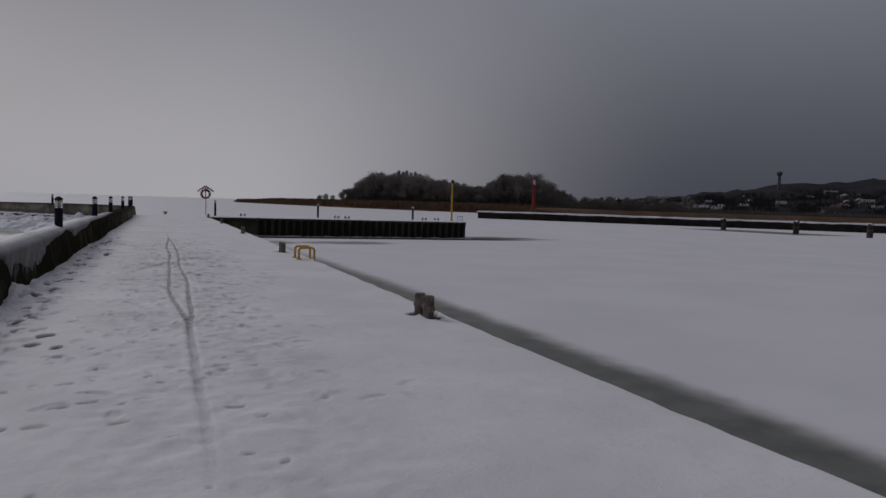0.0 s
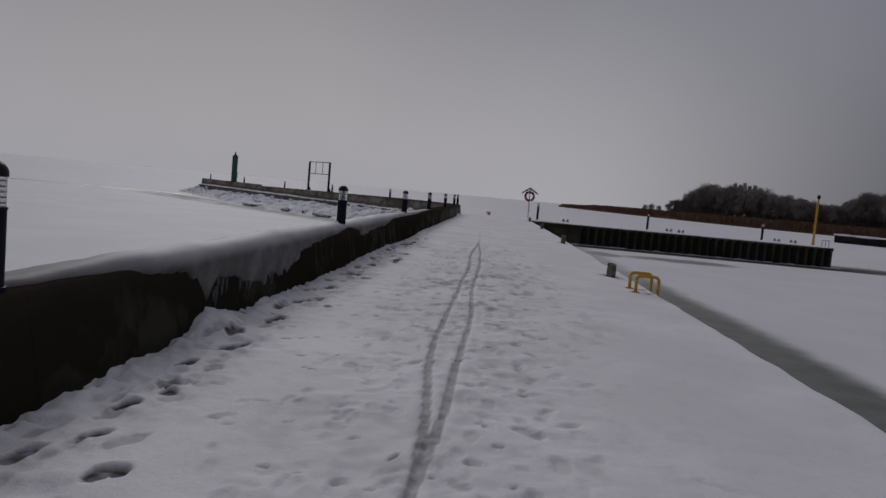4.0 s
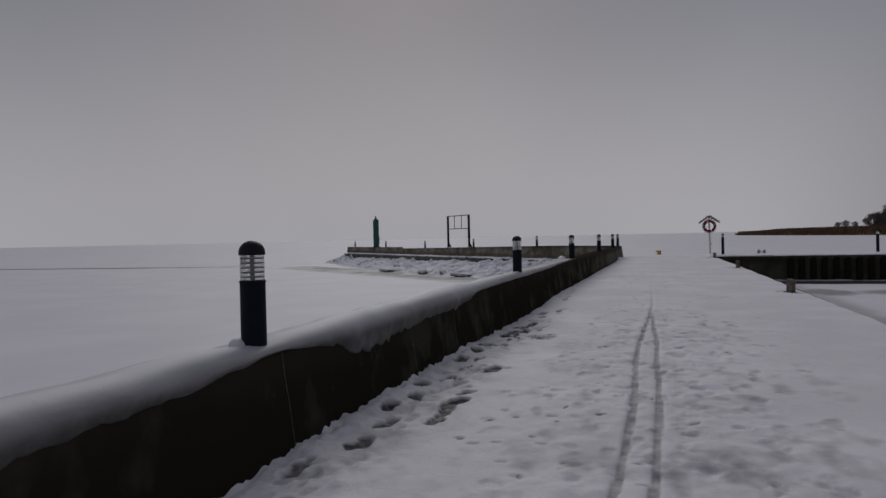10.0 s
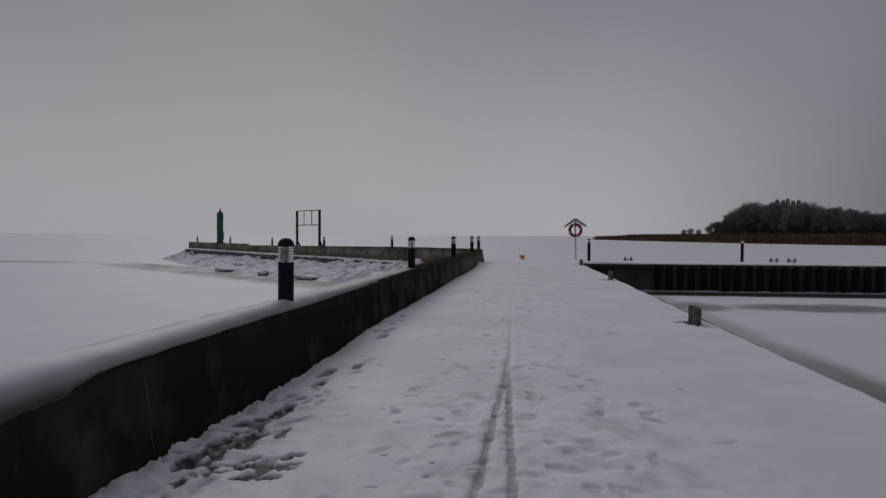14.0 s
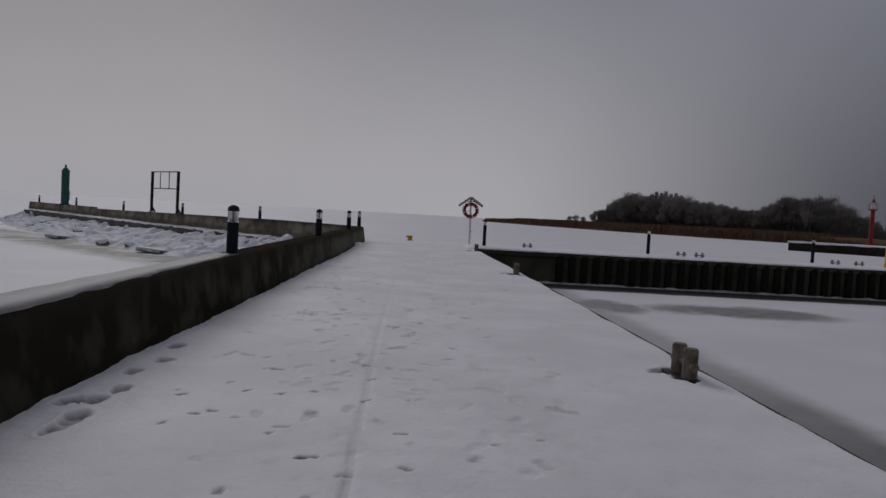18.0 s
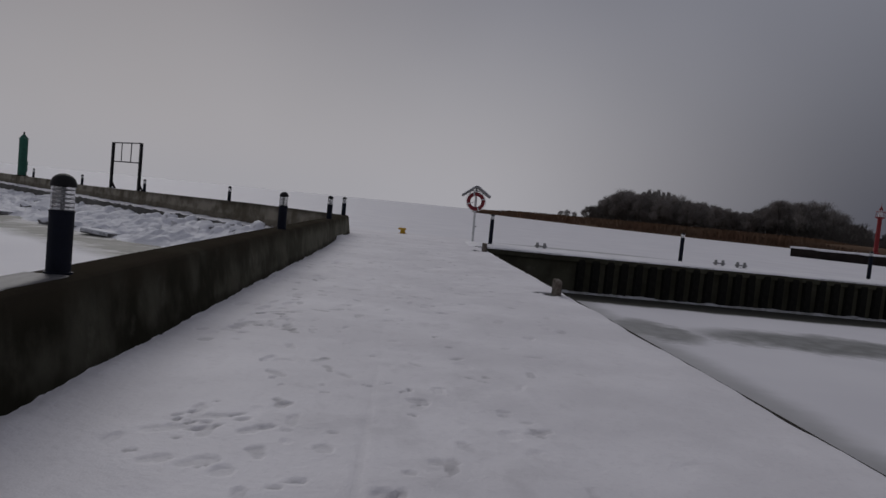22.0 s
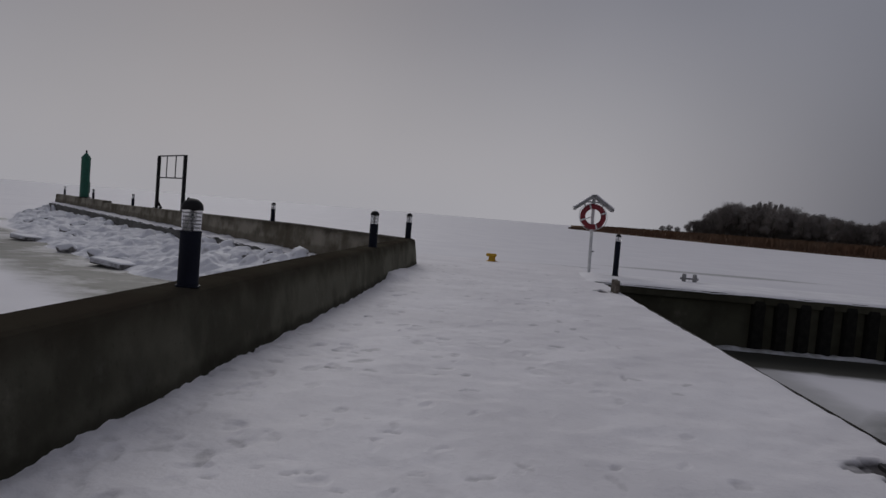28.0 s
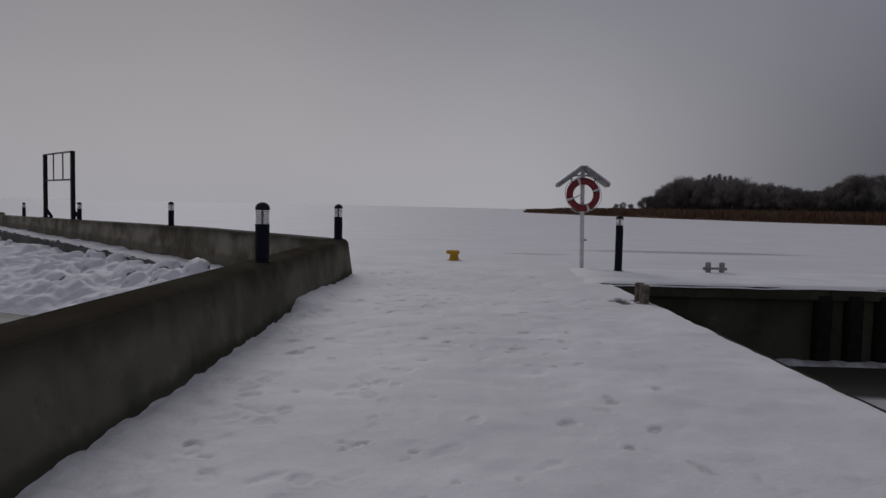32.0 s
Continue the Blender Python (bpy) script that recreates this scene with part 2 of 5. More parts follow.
    bare = g.op("MAXIMUM", g.op("MAXIMUM", quay, pier), g.op("MAXIMUM", patch, g.op("MAXIMUM", mole, g.op("MAXIMUM", crack, wind))))
    snow = g.mix(g.ramp(g.noise(p, 0.25, 4), 0.3, 0.7), (0.70, 0.685, 0.715), (0.755, 0.74, 0.765))
    ice = g.mix(g.ramp(g.noise(p, 1.7, 4), 0.3, 0.7), (0.098, 0.101, 0.083), (0.155, 0.156, 0.132))
    # snow turns slightly greyer and bluer far out on the lake
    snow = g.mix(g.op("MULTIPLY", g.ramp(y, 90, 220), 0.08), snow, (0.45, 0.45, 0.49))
    ice = g.mix(crack, ice, (0.07, 0.068, 0.07))
    ice = g.mix(mole, ice, g.mix(g.ramp(g.noise(p, 0.9, 4), 0.3, 0.7), (0.072, 0.071, 0.058), (0.14, 0.137, 0.12)))
    ice = g.mix(pier, ice, (0.034, 0.033, 0.024))
    g.bump(g.op("ADD", g.noise(p, 3, 4, 0.6), g.op("MULTIPLY", g.noise(p, 20, 3), 0.3)), 0.14, 0.03)
    return g.done(g.mix(bare, snow, ice), g.op("ADD", g.ramp(bare, 0, 1, 0.7, 0.38), g.op("MULTIPLY", g.op("MAXIMUM", mole, pier), 0.3)), spec=0.3)


def concrete(name, dry, wet, wet_from=None, streak=(0.16, 0.155, 0.13), tall=0.3, spec=0.06):
    g = Graph(name)
    p = g.world_pos()
    x, y, z = g.xyz(p)
    big = g.noise(p, 0.8, 4, 0.6)
    run = g.noise(p, 1.6, 5, 0.65, (1, 1, tall))
    fine = g.noise(p, 30, 4, 0.65)
    f = g.ramp(g.op("ADD", g.op("MULTIPLY", big, 0.7), g.op("MULTIPLY", run, 0.3)), 0.38, 0.62)
    if wet_from:
        f = g.op("ADD", g.op("MULTIPLY", f, 0.5), g.ramp(g.op("ADD", y, g.op("MULTIPLY", big, 10)), wet_from[0], wet_from[1], 1.0, 0.0))
        f = g.ramp(f, 0.1, 1.2, smooth=False)
    col = g.mix(f, dry, wet)
    col = g.mix(g.op("MULTIPLY", g.ramp(run, 0.60, 0.75), 0.3), col, streak)
    mott = g.op("MULTIPLY", g.ramp(g.noise(p, 2.3, 6, 0.7), 0.54, 0.70), g.op("MULTIPLY", g.op("SUBTRACT", 1.0, f), 0.45))
    col = g.mix(mott, col, (0.27, 0.255, 0.215))
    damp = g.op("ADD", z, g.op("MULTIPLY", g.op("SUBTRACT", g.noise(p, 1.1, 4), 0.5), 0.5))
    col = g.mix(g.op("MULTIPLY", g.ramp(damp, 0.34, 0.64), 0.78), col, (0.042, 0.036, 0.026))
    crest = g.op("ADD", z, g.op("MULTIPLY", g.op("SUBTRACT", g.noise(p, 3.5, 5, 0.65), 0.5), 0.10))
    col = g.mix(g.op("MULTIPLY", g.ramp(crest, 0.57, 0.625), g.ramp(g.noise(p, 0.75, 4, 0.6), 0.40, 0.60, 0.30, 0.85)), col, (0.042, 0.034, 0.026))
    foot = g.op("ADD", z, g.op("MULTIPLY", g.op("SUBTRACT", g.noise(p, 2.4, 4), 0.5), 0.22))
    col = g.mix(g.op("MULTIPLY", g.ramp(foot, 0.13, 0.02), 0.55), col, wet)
    col = g.mix(g.op("MULTIPLY", g.ramp(fine, 0.55, 0.8), 0.4), col, wet)
    g.bump(g.op("ADD", fine, big), 0.35, 0.015)
    return g.done(col, g.ramp(f, 0, 1, 0.95, 0.88), spec=spec)


def stone(name="snowy_stone", lo=0.15, hi=0.42):
    """Boulder: dark wet stone with snow lying on what faces up."""
    g = Graph(name)
    geo = g.t.nodes.new("ShaderNodeNewGeometry")
    p = geo.outputs["Position"]
    nz = g.xyz(geo.outputs["Normal"])[2]
    f = g.ramp(g.op("ADD", nz, g.op("MULTIPLY", g.noise(p, 3, 4), 0.5)), lo, hi)
    rock = g.mix(g.ramp(g.noise(p, 4, 5), 0.35, 0.65), (0.09, 0.088, 0.085), (0.22, 0.21, 0.20))
    g.bump(g.noise(p, 9, 5), 0.5, 0.05)
    return g.done(g.mix(f, rock, (0.78, 0.78, 0.81)), 0.75, spec=0.3)


def glass_mat():
    g = Graph("lamp_glass")
    g.b.inputs["Transmission Weight"].default_value = 0.85
    g.b.inputs["IOR"].default_value = 1.2
    c = g.coords()
    return g.done(g.mix(g.noise(c, 30, 3), (0.78, 0.79, 0.80), (0.92, 0.92, 0.93)), 0.12)


def reed_mat():
    g = Graph("dry_reed")
    p = g.world_pos()
    r = g.t.nodes.new("ShaderNodeNewGeometry").outputs["Random Per Island"]
    c = g.mix(r, (0.120, 0.078, 0.052), (0.142, 0.094, 0.063))
    return g.done(g.mix(g.ramp(g.noise(p, 0.05, 3), 0.35, 0.65), c, (0.135, 0.078, 0.048)), 0.9, spec=0.1)


def bush_mat():
    g = Graph("hazy_bushes")
    r = g.t.nodes.new("ShaderNodeNewGeometry").outputs["Random Per Island"]
    # bush colour lifted a little for the haze in front of it
    return g.done(g.mix(r, (0.105, 0.096, 0.086), (0.125, 0.114, 0.103)), 0.9, spec=0.03)


def twig_mat():
    g = Graph("hazy_bare_twigs")
    r = g.t.nodes.new("ShaderNodeNewGeometry").outputs["Random Per Island"]
    o = g.t.nodes.new("ShaderNodeObjectInfo").outputs["Random"]
    # twigs paler than bark: distance haze is mixed into their colour
    c = g.mix(r, (0.30, 0.276, 0.258), (0.34, 0.314, 0.296))
    return g.done(g.mix(g.op("MULTIPLY", o, 0.5), c, (0.13, 0.115, 0.105)), 0.9, spec=0.1)


M_SNOW, M_CLEAN, M_DRAPE, M_ICE = snow_material(), clean_snow(), ice_snow(), ice_sheet()
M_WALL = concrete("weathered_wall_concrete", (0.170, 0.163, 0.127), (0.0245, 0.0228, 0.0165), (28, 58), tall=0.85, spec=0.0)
M_MOLE = concrete("mole_concrete", (0.27, 0.247, 0.20), (0.11, 0.096, 0.070), tall=1.4)
M_FARWALL = plain("wet_far_wall", (0.016, 0.013, 0.012), (0.032, 0.026, 0.023), 0.85, 0.8, spec=0.1)
M_EDGE = concrete("wet_edge_concrete", (0.062, 0.056, 0.048), (0.028, 0.025, 0.021))
M_FOOT = concrete("footing_concrete", (0.20, 0.195, 0.185), (0.10, 0.098, 0.09), tall=1.2)
M_PIER = concrete("pier_concrete", (0.115, 0.110, 0.080), (0.045, 0.043, 0.030), tall=0.6)
M_STONE, M_GLASS, M_REED, M_TWIG = stone(), glass_mat(), reed_mat(), twig_mat()
M_BUSH = bush_mat()
M_RUBBLE = stone("snowy_rubble", 0.50, 0.85)
M_SLUSH = plain("frozen_slush", (0.58, 0.58, 0.60), (0.27, 0.265, 0.25), 0.7, 2.2, fine=9.0)
M_TRICKLE = plain("dirty_trickle_ice", (0.10, 0.097, 0.088), (0.045, 0.042, 0.036), 0.5, 12)
M_NAVY = plain("navy_lamp_paint", (0.006, 0.0075, 0.014), (0.010, 0.012, 0.021), 0.65, spec=0.12)
M_BLACK = plain("black_paint", (0.007, 0.007, 0.008), (0.013, 0.012, 0.012), 0.55, spec=0.2)
M_LOUVRE = plain("louvre_metal", (0.10, 0.10, 0.10), (0.16, 0.16, 0.155), 0.5, metal=0.2)
M_YELLOW = plain("yellow_enamel", (0.62, 0.36, 0.012), (0.44, 0.25, 0.012), 0.45, 14)
M_RED = plain("red_ring_cover", (0.215, 0.018, 0.026), (0.15, 0.015, 0.022), 0.55)
M_REDMARK = plain("red_tower_paint", (0.22, 0.022, 0.024), (0.16, 0.018, 0.020), 0.6, spec=0.2)
M_WHITE = plain("white_paint", (0.68, 0.68, 0.68), (0.55, 0.55, 0.55), 0.5)
M_GREEN = plain("green_mark_paint", (0.012, 0.105, 0.068), (0.010, 0.075, 0.050), 0.5)
M_STEEL = plain("galvanised_steel", (0.30, 0.30, 0.30), (0.20, 0.195, 0.19), 0.5, metal=0.5)
M_BOLLARD = plain("weathered_bollard_paint", (0.215, 0.19, 0.16), (0.095, 0.074, 0.060), 0.8, 9, spec=0.2)
M_RUBBER = plain("black_fender_rubber", (0.008, 0.008, 0.007), (0.020, 0.019, 0.016), 0.85, spec=0.1)
M_BARK = plain("dark_bark", (0.045, 0.037, 0.031), (0.085, 0.070, 0.058), 0.9, 2.0)
M_LAND = plain("reed_ground", (0.13, 0.084, 0.055), (0.175, 0.116, 0.078), 0.95, 0.12, fine=1.2, spec=0.05)
# water tower lightened, the haze before it painted into the grey
M_HAZE = plain("hazy_tower_grey", (0.085, 0.085, 0.095), (0.11, 0.11, 0.12), 0.9, 0.3)
M_HILL = plain("wooded_hill", (0.022, 0.022, 0.025), (0.042, 0.042, 0.047), 0.95, 0.02, fine=0.15, spec=0.02)
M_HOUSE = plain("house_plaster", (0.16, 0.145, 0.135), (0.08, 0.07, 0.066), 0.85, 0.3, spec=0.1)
# roof snow dulled in its colour to stand for haze over the town
M_ROOFSNOW = plain("hazed_roof_snow", (0.34, 0.34, 0.36), (0.20, 0.20, 0.21), 0.85, 0.4)
M_BRICKRED = plain("red_roof", (0.065, 0.030, 0.027), (0.045, 0.025, 0.023), 0.85, 0.6)
M_SCRUB = plain("dark_scrub", (0.030, 0.029, 0.029), (0.055, 0.051, 0.049), 0.95, 0.2, fine=1.0, spec=0.02)
M_PANE = plain("dark_window", (0.02, 0.022, 0.026), (0.04, 0.042, 0.048), 0.15)
M_PANEL = plain("panel_mesh_steel", (0.03, 0.03, 0.032), (0.05, 0.05, 0.05), 0.5)


# ---- helpers ----
def mesh_of(name, bm, material, smooth=False):
    me = bpy.data.meshes.new(name)
    bmesh.ops.recalc_face_normals(bm, faces=bm.faces)
    bm.to_mesh(me)
    bm.free()
    me.materials.append(material)
    if smooth:
        me.polygons.foreach_set("use_smooth", [True] * len(me.polygons))
    return me


def part(name, bm, material, parent=None, label="", smooth=False):
    me = bm if isinstance(bm, bpy.types.Mesh) else mesh_of(name, bm, material, smooth)
    ob = new(name, me)
    if parent is not None:
        ob.parent = parent
    if label:
        tagged(ob, label)
    return ob


def thing(name, label, category, group="", kind="", at=None):
    ob = new(name)
    ob.empty_display_size = 0.1
    if at is not None:
        ob.matrix_basis = at
    return tagged(ob, label, category, group, kind)


def grid_mesh(name, P, material, wear_shade=None, smooth=True):
    """A sheet from an array of points rows x columns x 3."""
    r, c = P.shape[:2]
    idx = np.arange(r * c).reshape(r, c)
    quads = np.stack([idx[:-1, :-1], idx[:-1, 1:], idx[1:, 1:], idx[1:, :-1]], -1).reshape(-1, 4)
    me = bpy.data.meshes.new(name)
    me.vertices.add(r * c)
    me.vertices.foreach_set("co", P.reshape(-1).astype(np.float32))
    me.loops.add(len(quads) * 4)
    me.loops.foreach_set("vertex_index", quads.reshape(-1).astype(np.int32))
    me.polygons.add(len(quads))
    me.polygons.foreach_set("loop_start", np.arange(0, len(quads) * 4, 4, dtype=np.int32))
    me.polygons.foreach_set("use_smooth", np.full(len(quads), smooth))
    me.update(calc_edges=True)
    if wear_shade is not None:
        at = me.attributes.new("wear_shade", "FLOAT", "POINT")
        at.data.foreach_set("value", wear_shade.reshape(-1).astype(np.float32))
    me.materials.append(material)
    return me


def box(bm, x0, x1, y0, y1, z0, z1, bevel=0.0):
    v = bmesh.ops.create_cube(bm, size=1.0)["verts"]
    bmesh.ops.transform(bm, verts=v, matrix=Matrix.Translation(((x0 + x1) / 2, (y0 + y1) / 2, (z0 + z1) / 2)) @ Matrix.Diagonal((x1 - x0, y1 - y0, z1 - z0, 1)))
    if bevel:
        e = list({e for q in v for e in q.link_edges})
        bmesh.ops.bevel(bm, geom=e, offset=bevel, segments=2, affect="EDGES", profile=0.5)
    return bm


def rod(bm, a, b, r0, r1=None, n=10):
    a, b = Vector(a), Vector(b)
    m = Matrix.Translation((a + b) / 2) @ (b - a).to_track_quat("Z", "Y").to_matrix().to_4x4()
    bmesh.ops.create_cone(bm, cap_ends=True, segments=n, radius1=r0, radius2=r0 if r1 is None else r1, depth=(b - a).length, matrix=m)
    return bm


def lathe(bm, prof, n=20, m=Matrix()):
    rings = []
    for r, z in prof:
        rings.append([bm.verts.new(m @ Vector((r * math.cos(2 * math.pi * k / n), r * math.sin(2 * math.pi * k / n), z))) for k in range(n)])
    for a, b in zip(rings, rings[1:]):
        for k in range(n):
            bm.faces.new((a[k], a[(k + 1) % n], b[(k + 1) % n], b[k]))
    bm.faces.new(rings[0][::-1])
    bm.faces.new(rings[-1])
    return bm


def tube(bm, pts, r, n=10):
    pts = [Vector(p) for p in pts]
    rings = []
    for i, p in enumerate(pts):
        d = (pts[min(i + 1, len(pts) - 1)] - pts[max(i - 1, 0)]).normalized()
        q = d.to_track_quat("Z", "Y")
        rings.append([bm.verts.new(p + q @ Vector((r * math.cos(2 * math.pi * k / n), r * math.sin(2 * math.pi * k / n), 0))) for k in range(n)])
    for a, b in zip(rings, rings[1:]):
        best = min(range(n), key=lambda s: (a[0].co - b[s].co).length)
        for k in range(n):
            bm.faces.new((a[k], a[(k + 1) % n], b[(k + 1 + best) % n], b[(k + best) % n]))
    bm.faces.new(rings[0][::-1])
    bm.faces.new(rings[-1])
    return bm


def vnoise(X, Y, scale, seed):
    """Smooth value noise in -1..1 over arrays."""
    rng = np.random.RandomState(seed)
    L = np.pad(rng.uniform(-1, 1, (256, 256)), (0, 1), mode="wrap")
    u, v = X / scale, Y / scale
    i, j = np.floor(u).astype(int), np.floor(v).astype(int)
    fu, fv = u - i, v - j
    fu, fv = fu * fu * (3 - 2 * fu), fv * fv * (3 - 2 * fv)
    i, j = i % 256, j % 256
    return (L[i, j] * (1 - fu) + L[i + 1, j] * fu) * (1 - fv) + (L[i, j + 1] * (1 - fu) + L[i + 1, j + 1] * fu) * fv


rng = random.Random(7)
ICE_Z = -1.30
WALL_TOP = 0.63

# ---- frozen lake ----
def frozen_lake():
    s = np.sinh(np.linspace(-7.2, 7.2, 61)) / np.sinh(7.2) * 4600
    X, Y = np.meshgrid(s, s + 60)
    P = np.stack([X, Y, np.full_like(X, ICE_Z)], -1)
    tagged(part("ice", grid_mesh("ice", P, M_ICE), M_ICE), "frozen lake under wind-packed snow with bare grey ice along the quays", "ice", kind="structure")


frozen_lake()

# ---- quay ----
BOLLARDS = ((2.93, 7.50), (2.81, 17.92), (2.85, 28.15), (2.80, 38.68), (2.72, 49.30))
X_EDGE, Y_NEAR, Y_END = 3.20, -16.0, 57.2


def edge_x(y):
    """The quay edge, which closes in a little towards the pier."""
    return np.interp(y, [0, 5, 12, 34, 46, 50.5], [3.34, 3.30, 3.26, 3.125, 2.95, 2.87])


def quay():
    body = thing("quay", "snow-covered concrete quay with a straight edge", "quay", kind="structure")
    bm = bmesh.new()
    line = [(float(edge_x(v)) + float(np.interp(v, [20, 30, 33, 37, 40, 47, 49.5], [0, 0.036, 0.034, 0.040, 0.058, 0.055, 0])), v) for v in (Y_NEAR, 2, 12, 20, 26, 30, 33, 37, 40, 43.5, 47, 49.5, 51, Y_END - 0.1)]
    ring = [bm.verts.new((x, y, -0.045)) for x, y in line + [(-2.3, Y_END - 0.1), (-2.3, Y_NEAR)]]
    low = [bm.verts.new((v.co.x, v.co.y, -1.6)) for v in ring]
    for k in range(len(ring)):
        bm.faces.new((ring[k], ring[(k + 1) % len(ring)], low[(k + 1) % len(ring)], low[k]))
    bm.faces.new(ring)
    bm.faces.new(low[::-1])
    part("quay_wall", bm, M_EDGE, body, "bare grey concrete quay side")
    xs = np.concatenate([np.arange(-2.34, -1.82, 0.04), np.arange(-1.82, 0.62, 0.0155), np.arange(0.62, 1.7, 0.024), np.arange(1.7, X_EDGE - 0.12, 0.036), np.linspace(X_EDGE - 0.11, X_EDGE, 7)])
    ys = np.concatenate([np.arange(Y_NEAR, 2.0, 0.12), np.arange(2.0, 32, 0.026), np.arange(32, 50, 0.03), np.arange(50, Y_END, 0.05)])
    X, Y = np.meshgrid(xs, ys)
    Z = 0.012 * vnoise(X, Y, 2.3, 1) + 0.007 * vnoise(X, Y, 0.6, 2) + 0.003 * vnoise(X, Y, 0.17, 3) - 0.005
    wear_shade = np.zeros_like(X)
    # bank of loose, crumbly snow against the wall, with a drift near the corner
    tread = np.clip((25.5 - Y) / 3, 0.30, 1)
    bank = np.interp(ys, [0, 6, 7, 8, 9, 9.4, 9.6, 10.7, 12, 15, 16.5, 18, 20, 21.5, 22.3, 25, 25.8, 30, 33.5, 37, 40, 42, 46.8, 47.5, 47.8, 48.8, 49.7, 50.5, 53],
                     [-.04, -.035, -.005, .015, .02, .03, .05, .055, .03, .02, .04, .055, .04, .01, -.01, 0, .035, .035, .012, .025, .015, 0, 0, .03, .11, .10, .08, .01, 0])[:, None]
    off = np.clip(X + 1.79, 0, 9)
    Z += bank * np.exp(-(off / (0.17 + 1.6 * np.clip(bank - 0.06, 0, 1))) ** 2)
    crag = np.abs(vnoise(X, Y, 0.21, 4)) + 0.7 * np.abs(vnoise(X, Y, 0.095, 5)) + 0.45 * np.abs(vnoise(X, Y, 0.045, 66))
    Z += 0.045 * tread * np.clip((Y - 5.4) / 1.6, 0.3, 1) * (crag - 0.72) * np.exp(-(off / 0.15) ** 2)
    strip = np.exp(-((X + 1.42) / 0.34) ** 2) * np.clip((25.5 - Y) / 3, 0.12, 1)
    Z += strip * (0.018 * vnoise(X, Y, 0.24, 6) + 0.013 * vnoise(X, Y, 0.10, 7) + 0.006 * vnoise(X, Y, 0.05, 27))
    old = np.clip((Y - 33) / 6, 0, 1) * np.clip((54.5 - Y) / 2, 0, 1)
    Z += old * np.exp(-np.clip(X + 1.8, 0, 9) / 0.45) * (0.011 * vnoise(X, Y, 0.30, 29) + 0.008 * vnoise(X, Y, 0.13, 30) + 0.005 * vnoise(X, Y, 0.06, 47))
    Z += old * (0.010 * vnoise(X, Y, 0.33, 48) + 0.006 * vnoise(X, Y, 0.15, 49))
    # lane where most people walked
    lane = np.exp(-((X - 0.25) / 0.95) ** 4) * np.clip((26 - Y) / 4, 0.2, 1)
    Z += lane * (0.010 * vnoise(X, Y, 0.21, 71) + 0.008 * vnoise(X, Y, 0.10, 72))
    heap = np.exp(-np.abs((Y - 9.85) / 0.26) ** 1.5) * np.exp(-(off / 0.17) ** 1.5)
    Z += heap * (0.17 + 0.06 * vnoise(X, Y, 0.16, 8))

    def dent(cx, cy, hl, hw, deep, ang, dark):
        i0, i1 = np.searchsorted(ys, (cy - 0.35, cy + 0.35))
        j0, j1 = np.searchsorted(xs, (cx - 0.35, cx + 0.35))
        if i1 <= i0 or j1 <= j0:
            return
        x, y = X[i0:i1, j0:j1] - cx, Y[i0:i1, j0:j1] - cy
        a, b = x * math.cos(ang) - y * math.sin(ang), x * math.sin(ang) + y * math.cos(ang)
        d = (a / hw) ** 2 + (b / hl) ** 2
        if hl > 0.09:
            # sole and heel
            waist = 0.010 * math.sin(cx * 40 + cy * 9)
            d = np.minimum(((a - waist) / hw) ** 2 + ((b - 0.28 * hl) / (0.72 * hl)) ** 2, ((a + waist) / (0.86 * hw)) ** 2 + ((b + 0.42 * hl) / (0.60 * hl)) ** 2)
        gx, gy = X[i0:i1, j0:j1], Y[i0:i1, j0:j1]
        d = d + 0.55 * vnoise(gx, gy, 0.055, 9) + 0.35 * vnoise(gx, gy, 0.13, 61)
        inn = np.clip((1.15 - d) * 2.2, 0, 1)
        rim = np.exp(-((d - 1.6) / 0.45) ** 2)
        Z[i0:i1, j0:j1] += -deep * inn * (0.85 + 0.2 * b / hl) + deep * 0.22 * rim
        # print floors darkened, so the shade inside them is part of the colour
        wear_shade[i0:i1, j0:j1] = np.maximum(wear_shade[i0:i1, j0:j1], 1.18 * dark * inn * (0.82 + 0.20 * vnoise(x + cx * 9, y + cy * 7, 0.05, 10)))

    # deep prints of those who kept close to the wall: place and length
    near = ((-1.60, 5.28, .30), (-1.44, 4.81, .22), (-1.30, 4.08, .22), (-1.38, 5.77, .25), (-1.57, 6.07, .24), (-1.51, 6.51, .26), (-1.55, 6.78, .17), (-1.51, 7.10, .25), (-1.34, 7.40, .21), (-1.44, 7.87, .15), (-1.43, 8.34, .17),
            (-1.12, 6.62, .21), (-1.07, 7.01, .18), (-.89, 6.43, .15), (-1.51, 8.81, .24), (-1.35, 8.18, .15), (-1.41, 9.42, .46), (-1.54, 9.80, .26), (-1.47, 10.45, .16),
            (-1.45, 10.69, .27), (-1.60, 11.24, .34), (-1.53, 11.71, .40), (-1.17, 11.51, .16), (-1.42, 12.11, .17), (-1.64, 12.49, .26))
